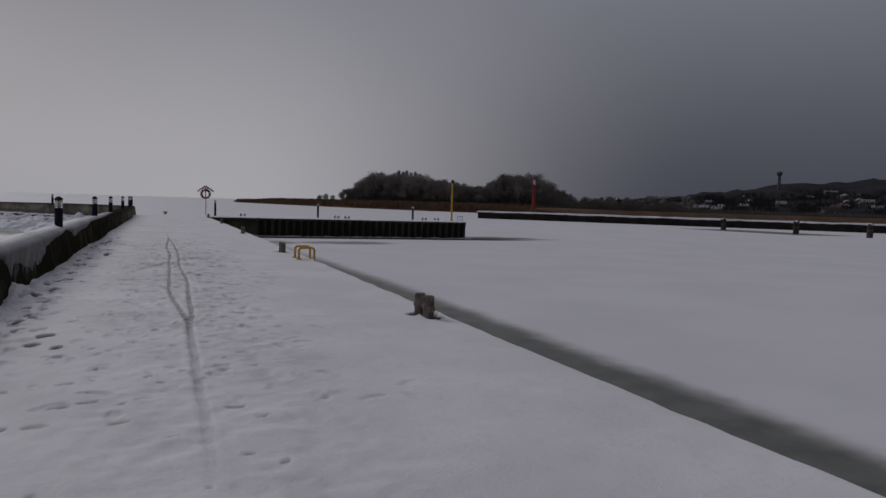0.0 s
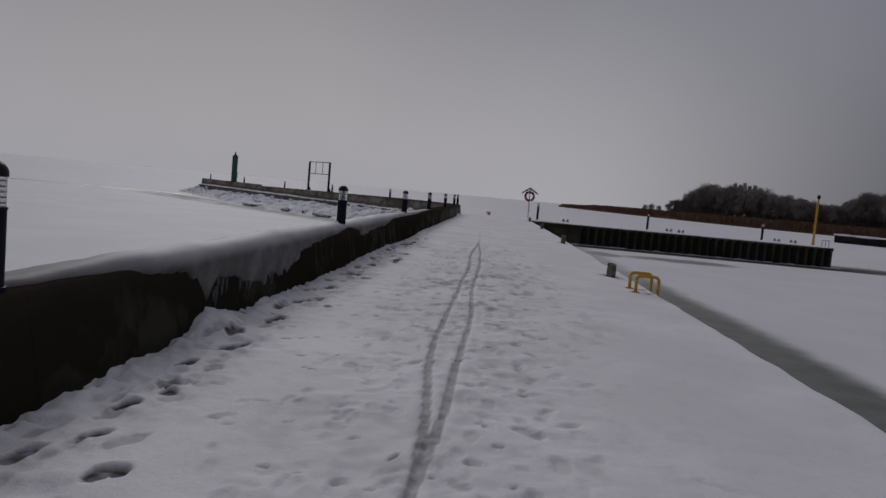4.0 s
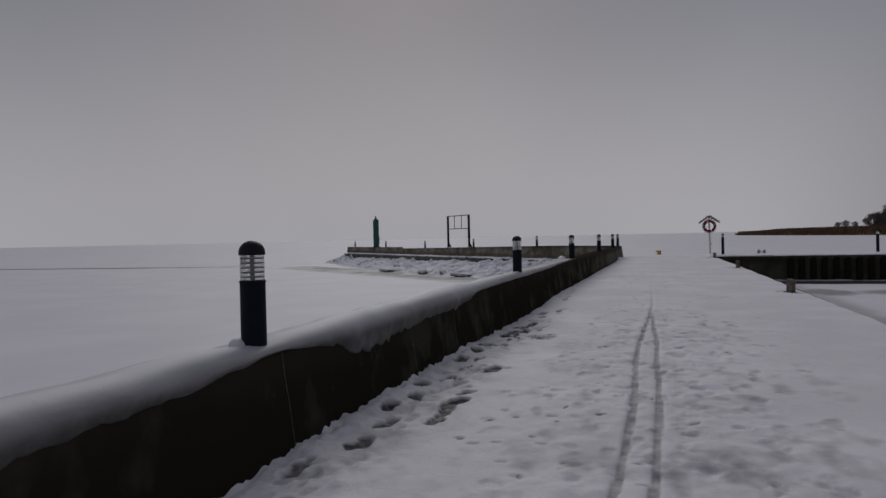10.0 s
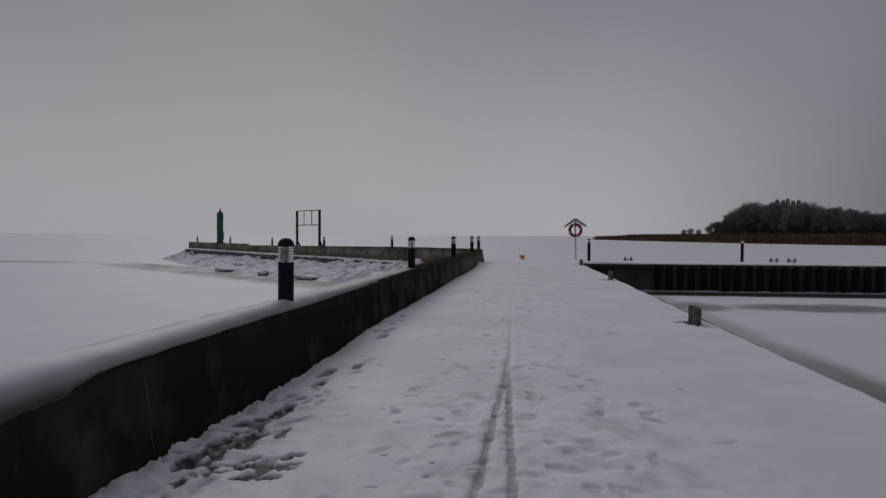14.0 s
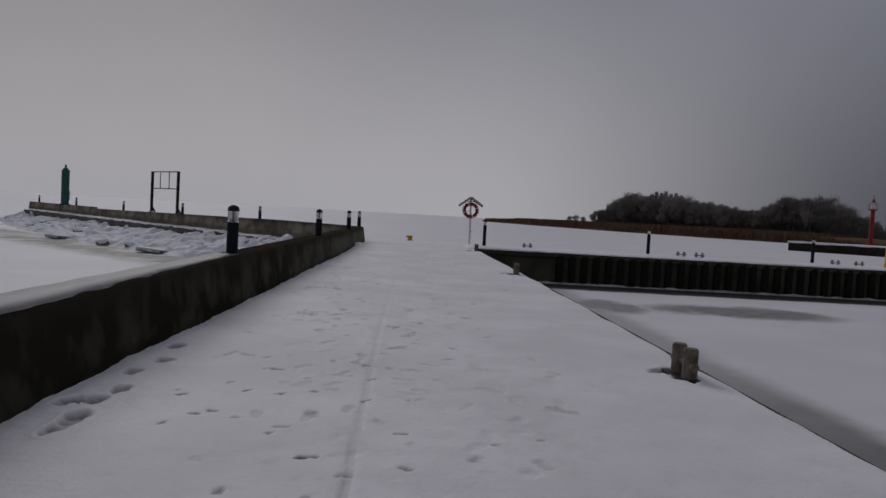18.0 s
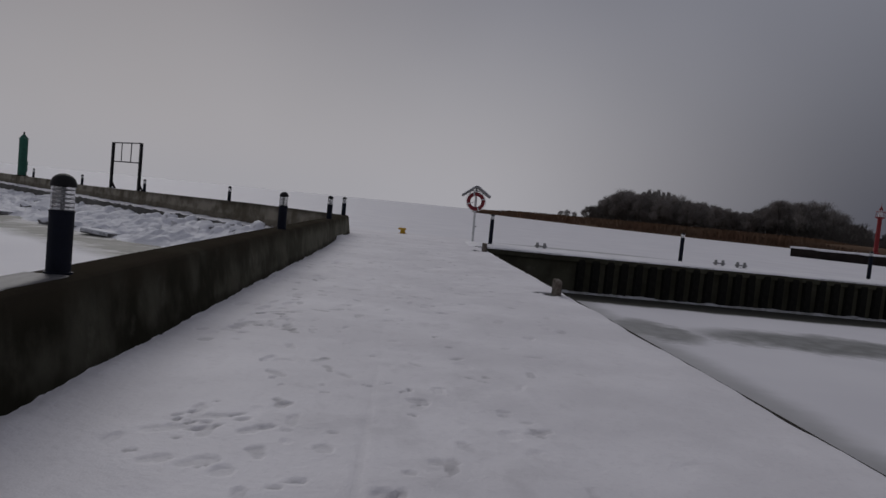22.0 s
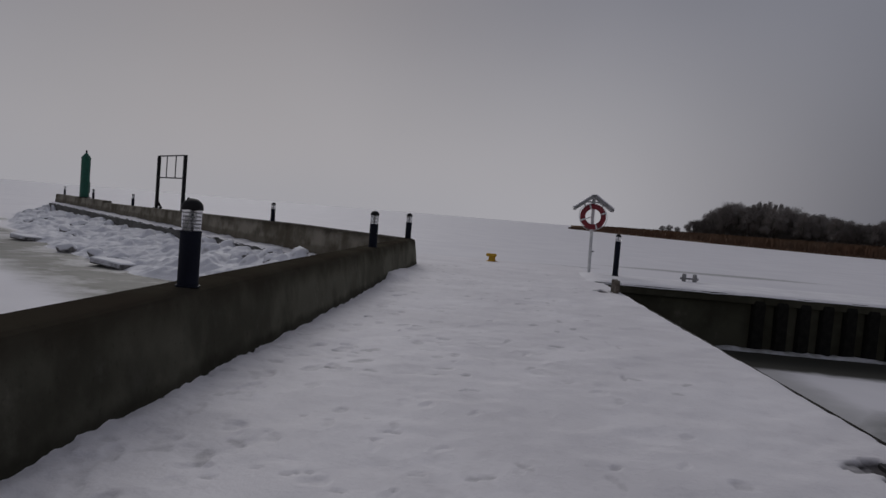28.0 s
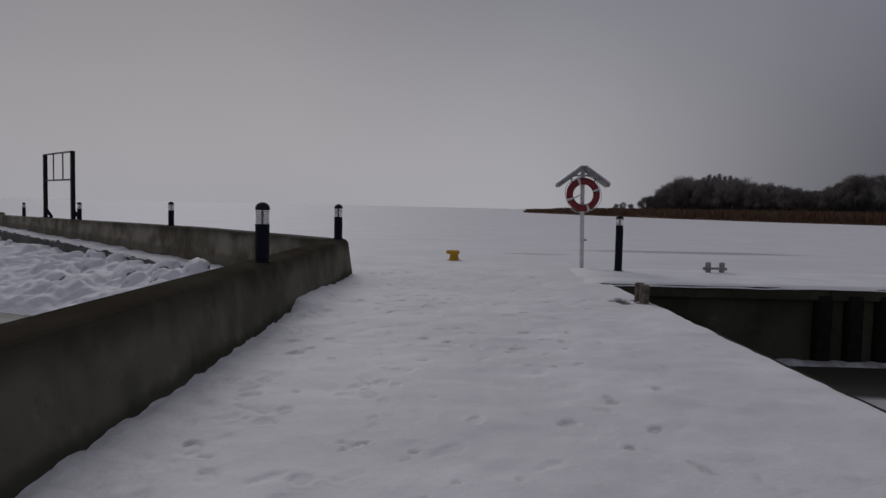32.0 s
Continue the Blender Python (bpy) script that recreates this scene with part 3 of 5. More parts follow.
    middle = ((-1.51, 12.93, .32), (-1.63, 13.54, .33), (-1.27, 14.12, .20), (-1.47, 14.06, .28), (-1.48, 14.46, .24), (-1.61, 14.59, .28), (-1.48, 14.95, .27), (-1.63, 15.46, .30),
              (-1.51, 16.00, .28), (-1.49, 16.46, .27), (-1.64, 16.89, .25), (-1.57, 17.32, .26), (-1.67, 17.70, .24), (-1.53, 18.05, .25), (-1.52, 18.60, .26), (-1.67, 18.96, .23),
              (-1.51, 19.15, .28), (-1.25, 18.58, .38), (-1.67, 19.58, .22), (-1.65, 20.07, .20), (-1.22, 17.49, .19), (-1.21, 17.16, .34), (-1.21, 16.86, .34), (-1.20, 16.60, .28),
              (-1.17, 20.80, .30), (-1.06, 21.08, .17), (-1.45, 22.14, .28), (-1.49, 23.12, .18), (-1.58, 23.67, .30), (-1.35, 23.95, .25))
    far = ((-1.53, 26.00, .46), (-1.68, 26.34, .23), (-1.57, 26.46, .18), (-1.53, 26.76, .18), (-1.64, 27.20, .21), (-1.56, 27.65, .20), (-1.66, 28.22, .24))
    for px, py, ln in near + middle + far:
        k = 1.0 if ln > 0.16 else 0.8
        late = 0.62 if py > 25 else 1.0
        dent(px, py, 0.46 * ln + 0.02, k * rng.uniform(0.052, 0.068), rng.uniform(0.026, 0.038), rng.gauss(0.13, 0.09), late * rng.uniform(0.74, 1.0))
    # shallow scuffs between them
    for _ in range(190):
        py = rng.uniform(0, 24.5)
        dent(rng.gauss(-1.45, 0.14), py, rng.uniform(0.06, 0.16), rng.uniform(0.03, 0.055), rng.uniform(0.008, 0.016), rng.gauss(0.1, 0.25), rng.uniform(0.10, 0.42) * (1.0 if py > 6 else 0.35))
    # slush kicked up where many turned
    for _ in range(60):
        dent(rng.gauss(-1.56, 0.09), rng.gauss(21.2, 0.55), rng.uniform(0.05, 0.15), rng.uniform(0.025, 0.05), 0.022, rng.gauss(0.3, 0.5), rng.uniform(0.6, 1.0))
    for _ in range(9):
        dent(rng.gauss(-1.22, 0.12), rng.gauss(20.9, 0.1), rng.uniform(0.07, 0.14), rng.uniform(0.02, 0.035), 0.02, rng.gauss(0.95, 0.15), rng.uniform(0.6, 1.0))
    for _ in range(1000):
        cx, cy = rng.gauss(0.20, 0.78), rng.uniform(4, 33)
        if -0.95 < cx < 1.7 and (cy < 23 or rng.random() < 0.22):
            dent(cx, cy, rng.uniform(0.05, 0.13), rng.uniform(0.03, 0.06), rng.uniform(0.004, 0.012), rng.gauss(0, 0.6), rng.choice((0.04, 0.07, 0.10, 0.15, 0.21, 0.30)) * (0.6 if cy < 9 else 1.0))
    # one late pair of feet further out
    y, side = 6.0, 1
    while y < 24:
        if rng.random() < 0.75:
            dent(0.93 + 0.08 * math.sin(y * 0.5) + 0.06 * side, y + rng.gauss(0, 0.05), rng.uniform(0.10, 0.14), rng.uniform(0.04, 0.05), 0.014, rng.gauss(-0.1, 0.25), rng.uniform(0.12, 0.36))
        side, y = -side, y + 0.42
    for _ in range(260):
        dent(rng.uniform(-1.3, 2.1), rng.uniform(26, 55), rng.uniform(0.05, 0.13), rng.uniform(0.025, 0.05), rng.uniform(0.003, 0.009), rng.gauss(0, 0.7), rng.choice((0.04, 0.07, 0.10, 0.16, 0.26)))
    for _ in range(170):
        cy = rng.uniform(34, 54)
        dent(rng.gauss(-0.75, 0.5) if rng.random() < 0.6 else rng.uniform(-1.5, 2.2), cy, rng.uniform(0.06, 0.13), rng.uniform(0.045, 0.075), rng.uniform(0.004, 0.012), rng.gauss(0, 0.8), rng.choice((0.03, 0.05, 0.08, 0.12, 0.18)))
    for _ in range(110):
        dent(rng.gauss(-1.40, 0.18), rng.uniform(33, 53), rng.uniform(0.06, 0.15), rng.uniform(0.04, 0.07), rng.uniform(0.006, 0.014), rng.gauss(0, 0.6), rng.choice((0.03, 0.05, 0.08, 0.13)))
    # small crisp scars left by heels and claws
    for _ in range(420):
        sy = rng.uniform(2, 52)
        dent(rng.gauss(-0.30, 0.62), sy, rng.uniform(0.025, 0.06), rng.uniform(0.010, 0.020), 0.014, rng.gauss(1.35, 0.5), rng.uniform(0.45, 1.0) * (0.55 if sy < 9 else 1.0 if sy < 28 else 0.4))
    # faint scuffs near the start, and a mottled patch with a few prints further on
    for px, py in ((-.91, 4.02), (-.71, 4.06), (-.64, 4.46), (-1.06, 4.92), (-.49, 4.53), (-.27, 4.01), (.42, 4.21), (-.67, 5.06)):
        dent(px, py, 0.07, 0.04, 0.010, 1.2, 0.42)
    for px, py, ln in ((-.94, 30.97, .16), (-1.02, 30.60, .18), (-.84, 30.85, .20), (-.80, 30.60, .14), (-.92, 30.17, .12), (-.72, 30.16, .14), (-.58, 30.07, .07), (-.47, 30.34, .11), (-1.44, 32.88, .10), (-1.37, 33.89, .14), (-.75, 32.99, .07), (-1.11, 34.57, .16), (-1.13, 36.0, .18), (-1.35, 34.66, .10), (-.90, 33.87, .07), (.36, 31.55, .10), (.28, 30.22, .06), (.92, 31.41, .12), (-.16, 30.45, .09)):
        dent(px, py, ln * 0.6 + 0.02, rng.uniform(0.04, 0.06), 0.008, rng.gauss(0.5, 0.4), rng.uniform(0.10, 0.24))
    for _ in range(16):
        dent(rng.gauss(-0.86, 0.10), rng.gauss(30.7, 0.16), rng.uniform(0.03, 0.06), rng.uniform(0.015, 0.03), 0.012, rng.gauss(1.0, 0.5), rng.uniform(0.2, 0.55))

    # single prints and heel marks on the last stretch
    for px, py, ln, dark in ((-1.29, 33.79, 0.24, 0.22), (-1.32, 33.56, 0.26, 0.20), (-1.28, 34.36, 0.09, 0.50), (-1.15, 33.73, 0.10, 0.60), (-0.89, 33.73, 0.16, 0.35), (-0.86, 33.63, 0.13, 0.50), (-1.10, 34.40, 0.12, 0.40), (-1.02, 34.27, 0.04, 0.70), (-0.99, 34.12, 0.16, 0.14), (-1.00, 35.25, 0.16, 0.20), (-1.10, 35.49, 0.08, 0.40), (-1.11, 35.78, 0.09, 0.40), (1.02, 36.47, 0.10, 0.30), (1.08, 37.65, 0.12, 0.16), (-1.59, 34.88, 0.30, 0.12), (-0.35, 36.52, 0.10, 0.10), (1.62, 39.06, 0.10, 0.14), (1.37, 35.13, 0.20, 0.10), (-0.84, 40.43, 0.24, 0.26), (-1.60, 41.38, 0.18, 0.20), (-1.51, 40.06, 0.13, 0.25), (-1.04, 40.07, 0.06, 0.45), (0.98, 42.13, 0.12, 0.34), (1.17, 44.00, 0.12, 0.22), (1.06, 43.10, 0.05, 0.40), (1.30, 43.42, 0.10, 0.25), (1.13, 45.13, 0.10, 0.16), (0.83, 46.63, 0.12, 0.25), (0.07, 40.25, 0.07, 0.30), (-1.16, 40.83, 0.08, 0.35), (-1.04, 41.05, 0.06, 0.25), (-1.63, 40.66, 0.22, 0.12), (-1.16, 39.97, 0.20, 0.16)):
        dent(px, py, 0.5 * ln + 0.02, 0.03 + 0.13 * ln, 0.006 + 0.012 * dark, rng.gauss(0.4 if ln > 0.15 else 1.2, 0.3), dark)

    for bx, by in BOLLARDS:
        dent(bx, by, 0.31, 0.13, 0.035, 0, 0.95)
        dent(bx - 0.17, by + 0.1, 0.10, 0.09, 0.02, 0.4, 0.6)
    for dy in (15.67, 16.19):
        dent(2.84, dy, 0.09, 0.10, 0.03, 0, 0.9)
        dent(3.02, dy - 0.05, 0.10, 0.10, 0.03, 0, 0.7)
    # two narrow runner tracks
    ky = [-9, 6.6, 7.4, 8.15, 9.55, 10.6, 12.0, 14.0, 17.4, 19.2, 20.6, 22.5, 24.0, 25.0, 30.5, 60]
    left = np.interp(ys, ky, [0.205, 0.22, 0.235, 0.20, 0.09, 0.05, 0.06, 0.085, 0.105, 0.065, 0.05, 0.10, 0.12, 0.13, 0.04, 0.02])
    right = np.interp(ys, ky, [0.210, 0.225, 0.250, 0.285, 0.30, 0.32, 0.33, 0.27, 0.29, 0.265, 0.245, 0.19, 0.14, 0.13, 0.04, 0.02])
    ker = np.exp(-np.linspace(-2, 2, 31) ** 2)
    ker /= ker.sum()
    for c in (left, right):
        c = np.convolve(np.pad(c, 15, mode="edge"), ker, mode="valid")
        c = c + 0.008 * vnoise(ys, ys * 0, 0.8, 11)
        fade = np.interp(ys, [-9, 2.6, 4.4, 6.6, 7.2, 22.5, 26, 33, 37, 60], [0, 0.04, 0.42, 0.66, 1, 1, 0.28, 0.08, 0, 0])[:, None]
        d = np.abs(X - c[:, None])
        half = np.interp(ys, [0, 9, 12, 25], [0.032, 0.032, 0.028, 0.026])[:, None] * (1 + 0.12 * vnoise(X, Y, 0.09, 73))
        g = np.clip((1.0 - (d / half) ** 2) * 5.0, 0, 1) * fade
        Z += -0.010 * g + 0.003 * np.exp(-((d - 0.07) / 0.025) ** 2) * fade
        wear_shade = np.maximum(wear_shade, 0.60 * g * (0.80 + 0.14 * vnoise(X, Y, 0.12, 12) + 0.14 * vnoise(X, Y, 0.04, 74)))
    # older, half-filled runs beside them
    for c0, k in ((0.43, 0.16), (0.88, 0.13)):
        d = np.abs(X - c0 - 0.03 * vnoise(X * 0, Y, 2.5, 75))
        wear_shade = np.maximum(wear_shade, k * np.clip((1.0 - (d / 0.03) ** 2) * 3.0, 0, 1) * np.clip((24 - Y) / 3, 0, 1) * np.clip((Y - 9) / 2, 0, 1) * np.clip(0.5 + vnoise(X, Y, 0.7, 76), 0, 1))
    # trampled band, a little dirty, with the shading of small dents painted in
    smut_shade = np.clip(vnoise(X, Y, 0.55, 13) * 0.7 + vnoise(X * 1.6, Y, 0.22, 14) + 0.5 * vnoise(X * 1.5, Y, 0.09, 18) - 0.15, 0, 1.2)
    mess = np.interp(ys, [0, 4, 9, 12, 17, 20, 24, 32], [0.05, 0.10, 0.20, 0.40, 0.42, 0.30, 0.14, 0.07])[:, None]
    wear_shade = np.maximum(wear_shade, mess * (0.16 + smut_shade) * np.clip(1.25 - np.abs(X - 0.35) / 1.5, 0, 1))
    churn = np.clip(vnoise(X, Y, 0.28, 15) + 0.5 * vnoise(X, Y, 0.1, 19) - 0.1, 0, 1)
    wear_shade = np.maximum(wear_shade, (0.05 + 0.26 * churn) * np.exp(-((X + 1.46) / 0.26) ** 2) * np.clip((25 - Y) / 3, 0.10, 1))
    Z = np.maximum(Z, -0.038 + 0.004 * vnoise(X, Y, 0.1, 28))
    # rounded lip over the edges
    wob = 0.008 * vnoise(X * 0, Y, 0.9, 16) + 0.006 * vnoise(X * 0, Y, 0.3, 17)
    over = np.clip(X - (X_EDGE - 0.085) - wob, 0, 1) * (Y < 51.6)
    Z -= 11.0 * over ** 2
    Z[:, -1] = np.where(ys < 51.6, -0.07, Z[:, -1] - 0.01)
    Z[-1, :] = -0.16
    X = X + np.where(X > X_EDGE - 0.08, wob, 0) + (edge_x(Y) - X_EDGE) * np.clip((X - 1.0) / 2.2, 0, 1)
    P = np.stack([X, Y, Z], -1)
    part("snow_cover", grid_mesh("snow_cover", P, M_SNOW, wear_shade), M_SNOW, body, "trodden snow with footprints and two runner tracks")


quay()


# ---- parapet wall with lamps ----
LAMP_Y = [7.50, 15.64, 23.66, 31.55, 39.42, 46.98, 52.58]


def prism(bm, prof, y0, y1, skew=0.0):
    """A cross-section (x, z) carried from y0 to y1."""
    a = [bm.verts.new((x, y0, z)) for x, z in prof]
    b = [bm.verts.new((x, y1 + skew * x, z)) for x, z in prof]
    n = len(prof)
    for k in range(n):
        bm.faces.new((a[k], a[(k + 1) % n], b[(k + 1) % n], b[k]))
    bm.faces.new(a[::-1])
    bm.faces.new(b)
    return bm


def parapet():
    wall = thing("wall_parapet", "long battered concrete parapet wall, dark and damp along the walk", "wall", kind="structure")
    cuts = [Y_NEAR] + [v + o for v in LAMP_Y[:6] for o in (0.15, 4.2)][:11] + [47.2, 52.4]
    prof = [(-1.756, -0.3), (-1.882, WALL_TOP - 0.05), (-1.900, WALL_TOP - 0.022), (-1.930, WALL_TOP - 0.006), (-1.965, WALL_TOP), (-2.21, WALL_TOP), (-2.24, WALL_TOP - 0.03), (-2.30, -1.5), (-1.756, -1.5)]
    for a, b in zip(cuts, cuts[1:]):
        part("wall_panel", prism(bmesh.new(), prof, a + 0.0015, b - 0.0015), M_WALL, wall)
    # snow and ice cap, hanging down the walk side
    ys = np.arange(Y_NEAR, 31.5, 0.045)
    ky = [-9, 6.5, 8, 8.8, 9.5, 9.75, 9.9, 10.1, 10.8, 11.4, 11.9, 12.3, 12.6, 13.05, 13.4, 14.2, 15, 15.55, 15.8, 16.2, 16.45, 16.8, 17.2, 17.7, 18.1, 18.8, 19.8, 20.1, 20.35, 20.6, 21.2, 23, 26, 29, 31.5]
    kd = [.01, .01, .024, .055, .10, .22, .52, .30, .39, .42, .40, .29, .24, .18, .14, .10, .065, .012, .01, .04, .09, .16, .18, .155, .13, .11, .095, .075, .045, .02, .012, .012, .012, .008, 0]
    kt = np.interp(ky, [-9, 7.0, 7.8, 9, 10, 15, 15.6, 16.1, 17, 21.3, 22.5, 24.2, 27, 29, 31.5], [.035, .035, .035, .07, .09, .075, .03, .06, .085, .08, .055, .035, .022, .012, .004])
    drop, th = np.interp(ys, ky, kd), np.interp(ys, ky, kt)
    jag = np.abs(vnoise(ys, ys * 0, 0.16, 21)) + 0.5 * np.abs(vnoise(ys, ys * 0, 0.07, 22))
    drop = drop * (0.86 + 0.22 * vnoise(ys, ys * 0, 0.5, 26) + np.interp(ys, [9.3, 9.8, 12.6, 13.3], [0.30, 0.22, 0.22, 0.34]) * jag) + 0.004
    th = th * (1 + 0.22 * vnoise(ys, ys * 0, 0.8, 23))
    rows = []
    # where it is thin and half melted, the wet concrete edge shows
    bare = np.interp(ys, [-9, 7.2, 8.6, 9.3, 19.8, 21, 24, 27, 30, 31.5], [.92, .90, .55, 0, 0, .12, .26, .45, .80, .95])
    for y, d, t, thin in zip(ys, drop, th, bare):
        t, d = max(t, 0.004), max(d, 0.004)
        back = min(1.0, thin / 0.8)
        over = min(0.06, 0.012 + t * 0.55) * (1 - back) - 0.065 * back
        pts = [(-2.25, WALL_TOP - 0.02), (-2.235, WALL_TOP + 0.35 * t), (-2.17, WALL_TOP + 0.5 * t), (-2.08, WALL_TOP + 0.7 * t), (-1.985 - 0.03 * back, WALL_TOP + t), (-1.915 - 0.045 * back, WALL_TOP + 0.62 * t)]
        for f in (0.0, 0.2, 0.45, 0.7, 0.9, 1.0):
            z = WALL_TOP - 0.01 - d * f
            face = -1.889 + (WALL_TOP - z) * 0.143
            pts.append((face + over * (1 - (1 - back) * f ** 1.5) + 0.004, z))
        pts.append((-1.93 - 0.04 * back, WALL_TOP - d - 0.012 * back))
        rows.append([(px, y, pz) for px, pz in pts])
    P = np.array(rows)
    bumpy = vnoise(P[..., 1] * 1.0, P[..., 2] * 0.6, 0.2, 24)
    P[:, 1:-1, 0] += 0.010 * bumpy[:, 1:-1]
    P[:, 1:6, 2] += (0.008 * np.minimum(1, th / 0.05))[:, None] * (0.5 + vnoise(P[:, 1:6, 0], P[:, 1:6, 1], 0.25, 25))
    P[:, 1:6, 2] = np.maximum(P[:, 1:6, 2], WALL_TOP + 0.003)
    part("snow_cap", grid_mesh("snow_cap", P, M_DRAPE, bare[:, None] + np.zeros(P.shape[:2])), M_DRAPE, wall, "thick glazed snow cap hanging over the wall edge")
    # icicles at the fringe and seams of ice at the joints
    for k in range(13):
        y = rng.uniform(9.8, 12.6)
        d = float(np.interp(y, ky, kd))
        z = WALL_TOP - d * rng.uniform(0.85, 1.05)
        ln = rng.uniform(0.05, 0.16)
        x = -1.889 + (WALL_TOP - z) * 0.143 + 0.012
        part("icicle", rod(bmesh.new(), (x, y, z - ln), (x, y, z + 0.04), 0.004, rng.uniform(0.014, 0.026), 8), M_DRAPE, wall, smooth=True)
    for y, top in ((6.42, 0.5), (13.52, 0.52), (15.75, 0.6), (18.0, 0.5), (19.35, 0.50), (20.85, 0.60)):
        pts = [(-1.889 + (WALL_TOP - z) * 0.143 + 0.002, y + 0.004 * math.sin(z * 17 + y), z) for z in np.linspace(top, 0.02, 9)]
        part("ice_seam", tube(bmesh.new(), pts, 0.0032, 6), M_TRICKLE, wall, "frozen white trickle", True)


parapet()


def lamp_post():
    """Bollard lamp 0.63 m high, of its own foot at the origin."""
    lamp = thing("bollard_lamp", "dark navy bollard lamp with louvred clear head on the wall", "lamp", "bollard lamps along the wall")
    r = 0.0755
    part("post", lathe(bmesh.new(), [(r + 0.012, 0), (r + 0.012, 0.012), (r, 0.014), (r, 0.392), (r + 0.004, 0.394), (r + 0.004, 0.404), (r - 0.01, 0.406)], 28), M_NAVY, lamp, smooth=False)
    pipe = lathe(bmesh.new(), [(r - 0.004, 0.404), (r - 0.004, 0.556)], 28)
    bmesh.ops.delete(pipe, geom=[f for f in pipe.faces if len(f.verts) > 4], context="FACES_ONLY")
    part("glass", pipe, M_GLASS, lamp, "clear glass cylinder", True)
    for k in range(5):
        z = 0.422 + k * 0.027
        part("louvre", lathe(bmesh.new(), [(0.020, z + 0.004), (r - 0.018, z), (r - 0.018, z + 0.007), (0.020, z + 0.011)], 24), M_LOUVRE, lamp, "grey metal louvre ring")
    part("lamp_tube", lathe(bmesh.new(), [(0.012, 0.40), (0.012, 0.56)], 12), M_LOUVRE, lamp)
    dome = [(r + 0.003, 0.554), (r + 0.003, 0.568)] + [(max(0.002, (r + 0.003) * math.cos(a)), 0.568 + 0.070 * math.sin(a)) for a in np.linspace(0.1, 1.56, 9)]
    part("dome", lathe(bmesh.new(), dome, 28), M_BLACK, lamp, "black domed cap", True)
    return lamp


LAMP = lamp_post()
LAMP.matrix_basis = pose(-2.0, LAMP_Y[0], WALL_TOP) @ Matrix.Diagonal((1, 1, 1.02, 1))
for y in LAMP_Y[1:]:
    copy_thing(LAMP, pose(-2.10 if y > 50 else -2.06 if 31 < y < 32 else -2.0, y, WALL_TOP, 0, 0, rng.uniform(0, 360)))


def snow_lump(x, y, z, r):
    bm = bmesh.new()
    bmesh.ops.create_icosphere(bm, subdivisions=3, radius=r)
    for v in bm.verts:
        v.co *= 1 + 0.25 * noise.noise(v.co * 14 + Vector((x, y, 3))) + 0.1 * noise.noise(v.co * 40)
        v.co.z *= 0.75
    ob = part("snow_lump", bm, M_CLEAN, smooth=True)
    ob.matrix_basis = pose(x, y, z)
    tagged(ob, "small lump of wet snow at the foot of a bollard lamp", "snow")


snow_lump(-2.075, 15.575, WALL_TOP + 0.035, 0.055)


# ---- mole: outer wall that runs off to the north-west ----
MOLE_A, MOLE_B = Vector((-2.10, 52.45, 0)), Vector((-35.0, 88.7, 0))
MOLE_DIR = (MOLE_B - MOLE_A).normalized()
MOLE_YAW = math.degrees(math.atan2(-MOLE_DIR.x, MOLE_DIR.y))
MOLE_LEN = (MOLE_B - MOLE_A).length
MOLE = Matrix.Translation(MOLE_A) @ Euler((0, 0, radians(MOLE_YAW))).to_matrix().to_4x4()


def on_mole(s, off=0.0, z=0.0):
    """A place s metres along the mole, off metres to its seaward (right) side."""
    return MOLE @ Vector((off, s, z))


def mole_top(s):
    """Height of the mole wall, which sinks a little towards its head."""
    return WALL_TOP - 0.30 * min(1.0, max(0.0, (s - 6.0) / 28.0)) + (0.13 if s > 32.6 else 0.0)


def mole():
    m = thing("wall_mole", "pale concrete wave wall of the mole", "wall", kind="structure", at=MOLE)
    prof = [(0.24, -1.5), (0.24, 0.60), (0.21, WALL_TOP), (-0.21, WALL_TOP), (-0.24, 0.60), (-0.30, -0.2), (-0.30, -1.5)]
    cuts = [0.05, 6.5, 8.4, 11.4, 17.5, 22.6, 27.7, 32.6, 39.0, MOLE_LEN]
    for a, b in zip(cuts, cuts[1:]):
        bm = prism(bmesh.new(), prof, a + 0.004, b - 0.004)
        for v in bm.verts:
            if v.co.z > 0:
                v.co.z += mole_top(v.co.y if abs(v.co.y - 32.6) > 0.1 else (32.5 if b < 33 else 32.7)) - WALL_TOP
        part("wall_panel", bm, M_MOLE, m, "slightly higher wall end" if a > 32 else "")
    foot = [(-0.28, -1.5), (-0.28, -0.26), (-0.74, -0.27), (-0.78, -0.30), (-0.82, -1.5)]
    joints = [3.0, 12.0, 21.0, 30.0, 39.0, MOLE_LEN - 0.4]
    for a, b in zip(joints, joints[1:]):
        part("footing", prism(bmesh.new(), foot, a + 0.004, b - 0.004), M_FOOT, m, "grey concrete footing along the wall")
    ys = np.arange(3.0, MOLE_LEN - 0.3, 0.10)
    xs = np.linspace(-0.79, -0.28, 10)
    X, Y = np.meshgrid(xs, ys)
    Z = -0.215 + 0.035 * vnoise(X, Y, 0.6, 31) + 0.02 * vnoise(X, Y, 0.25, 32) + 0.05 * np.clip((X + 0.55) / 0.25, 0, 1)
    Z -= 0.09 * np.clip((-0.66 - X + 0.06 * vnoise(X * 0, Y, 0.5, 37)) / 0.15, 0, 1) ** 2
    part("footing_snow", grid_mesh("footing_snow", np.stack([X, Y, Z], -1), M_CLEAN), M_CLEAN, m, "snow lying on the footing")


mole()
MOLE_LAMPS = [8.25, 17.3, 26.7, 36.7, 46.8]
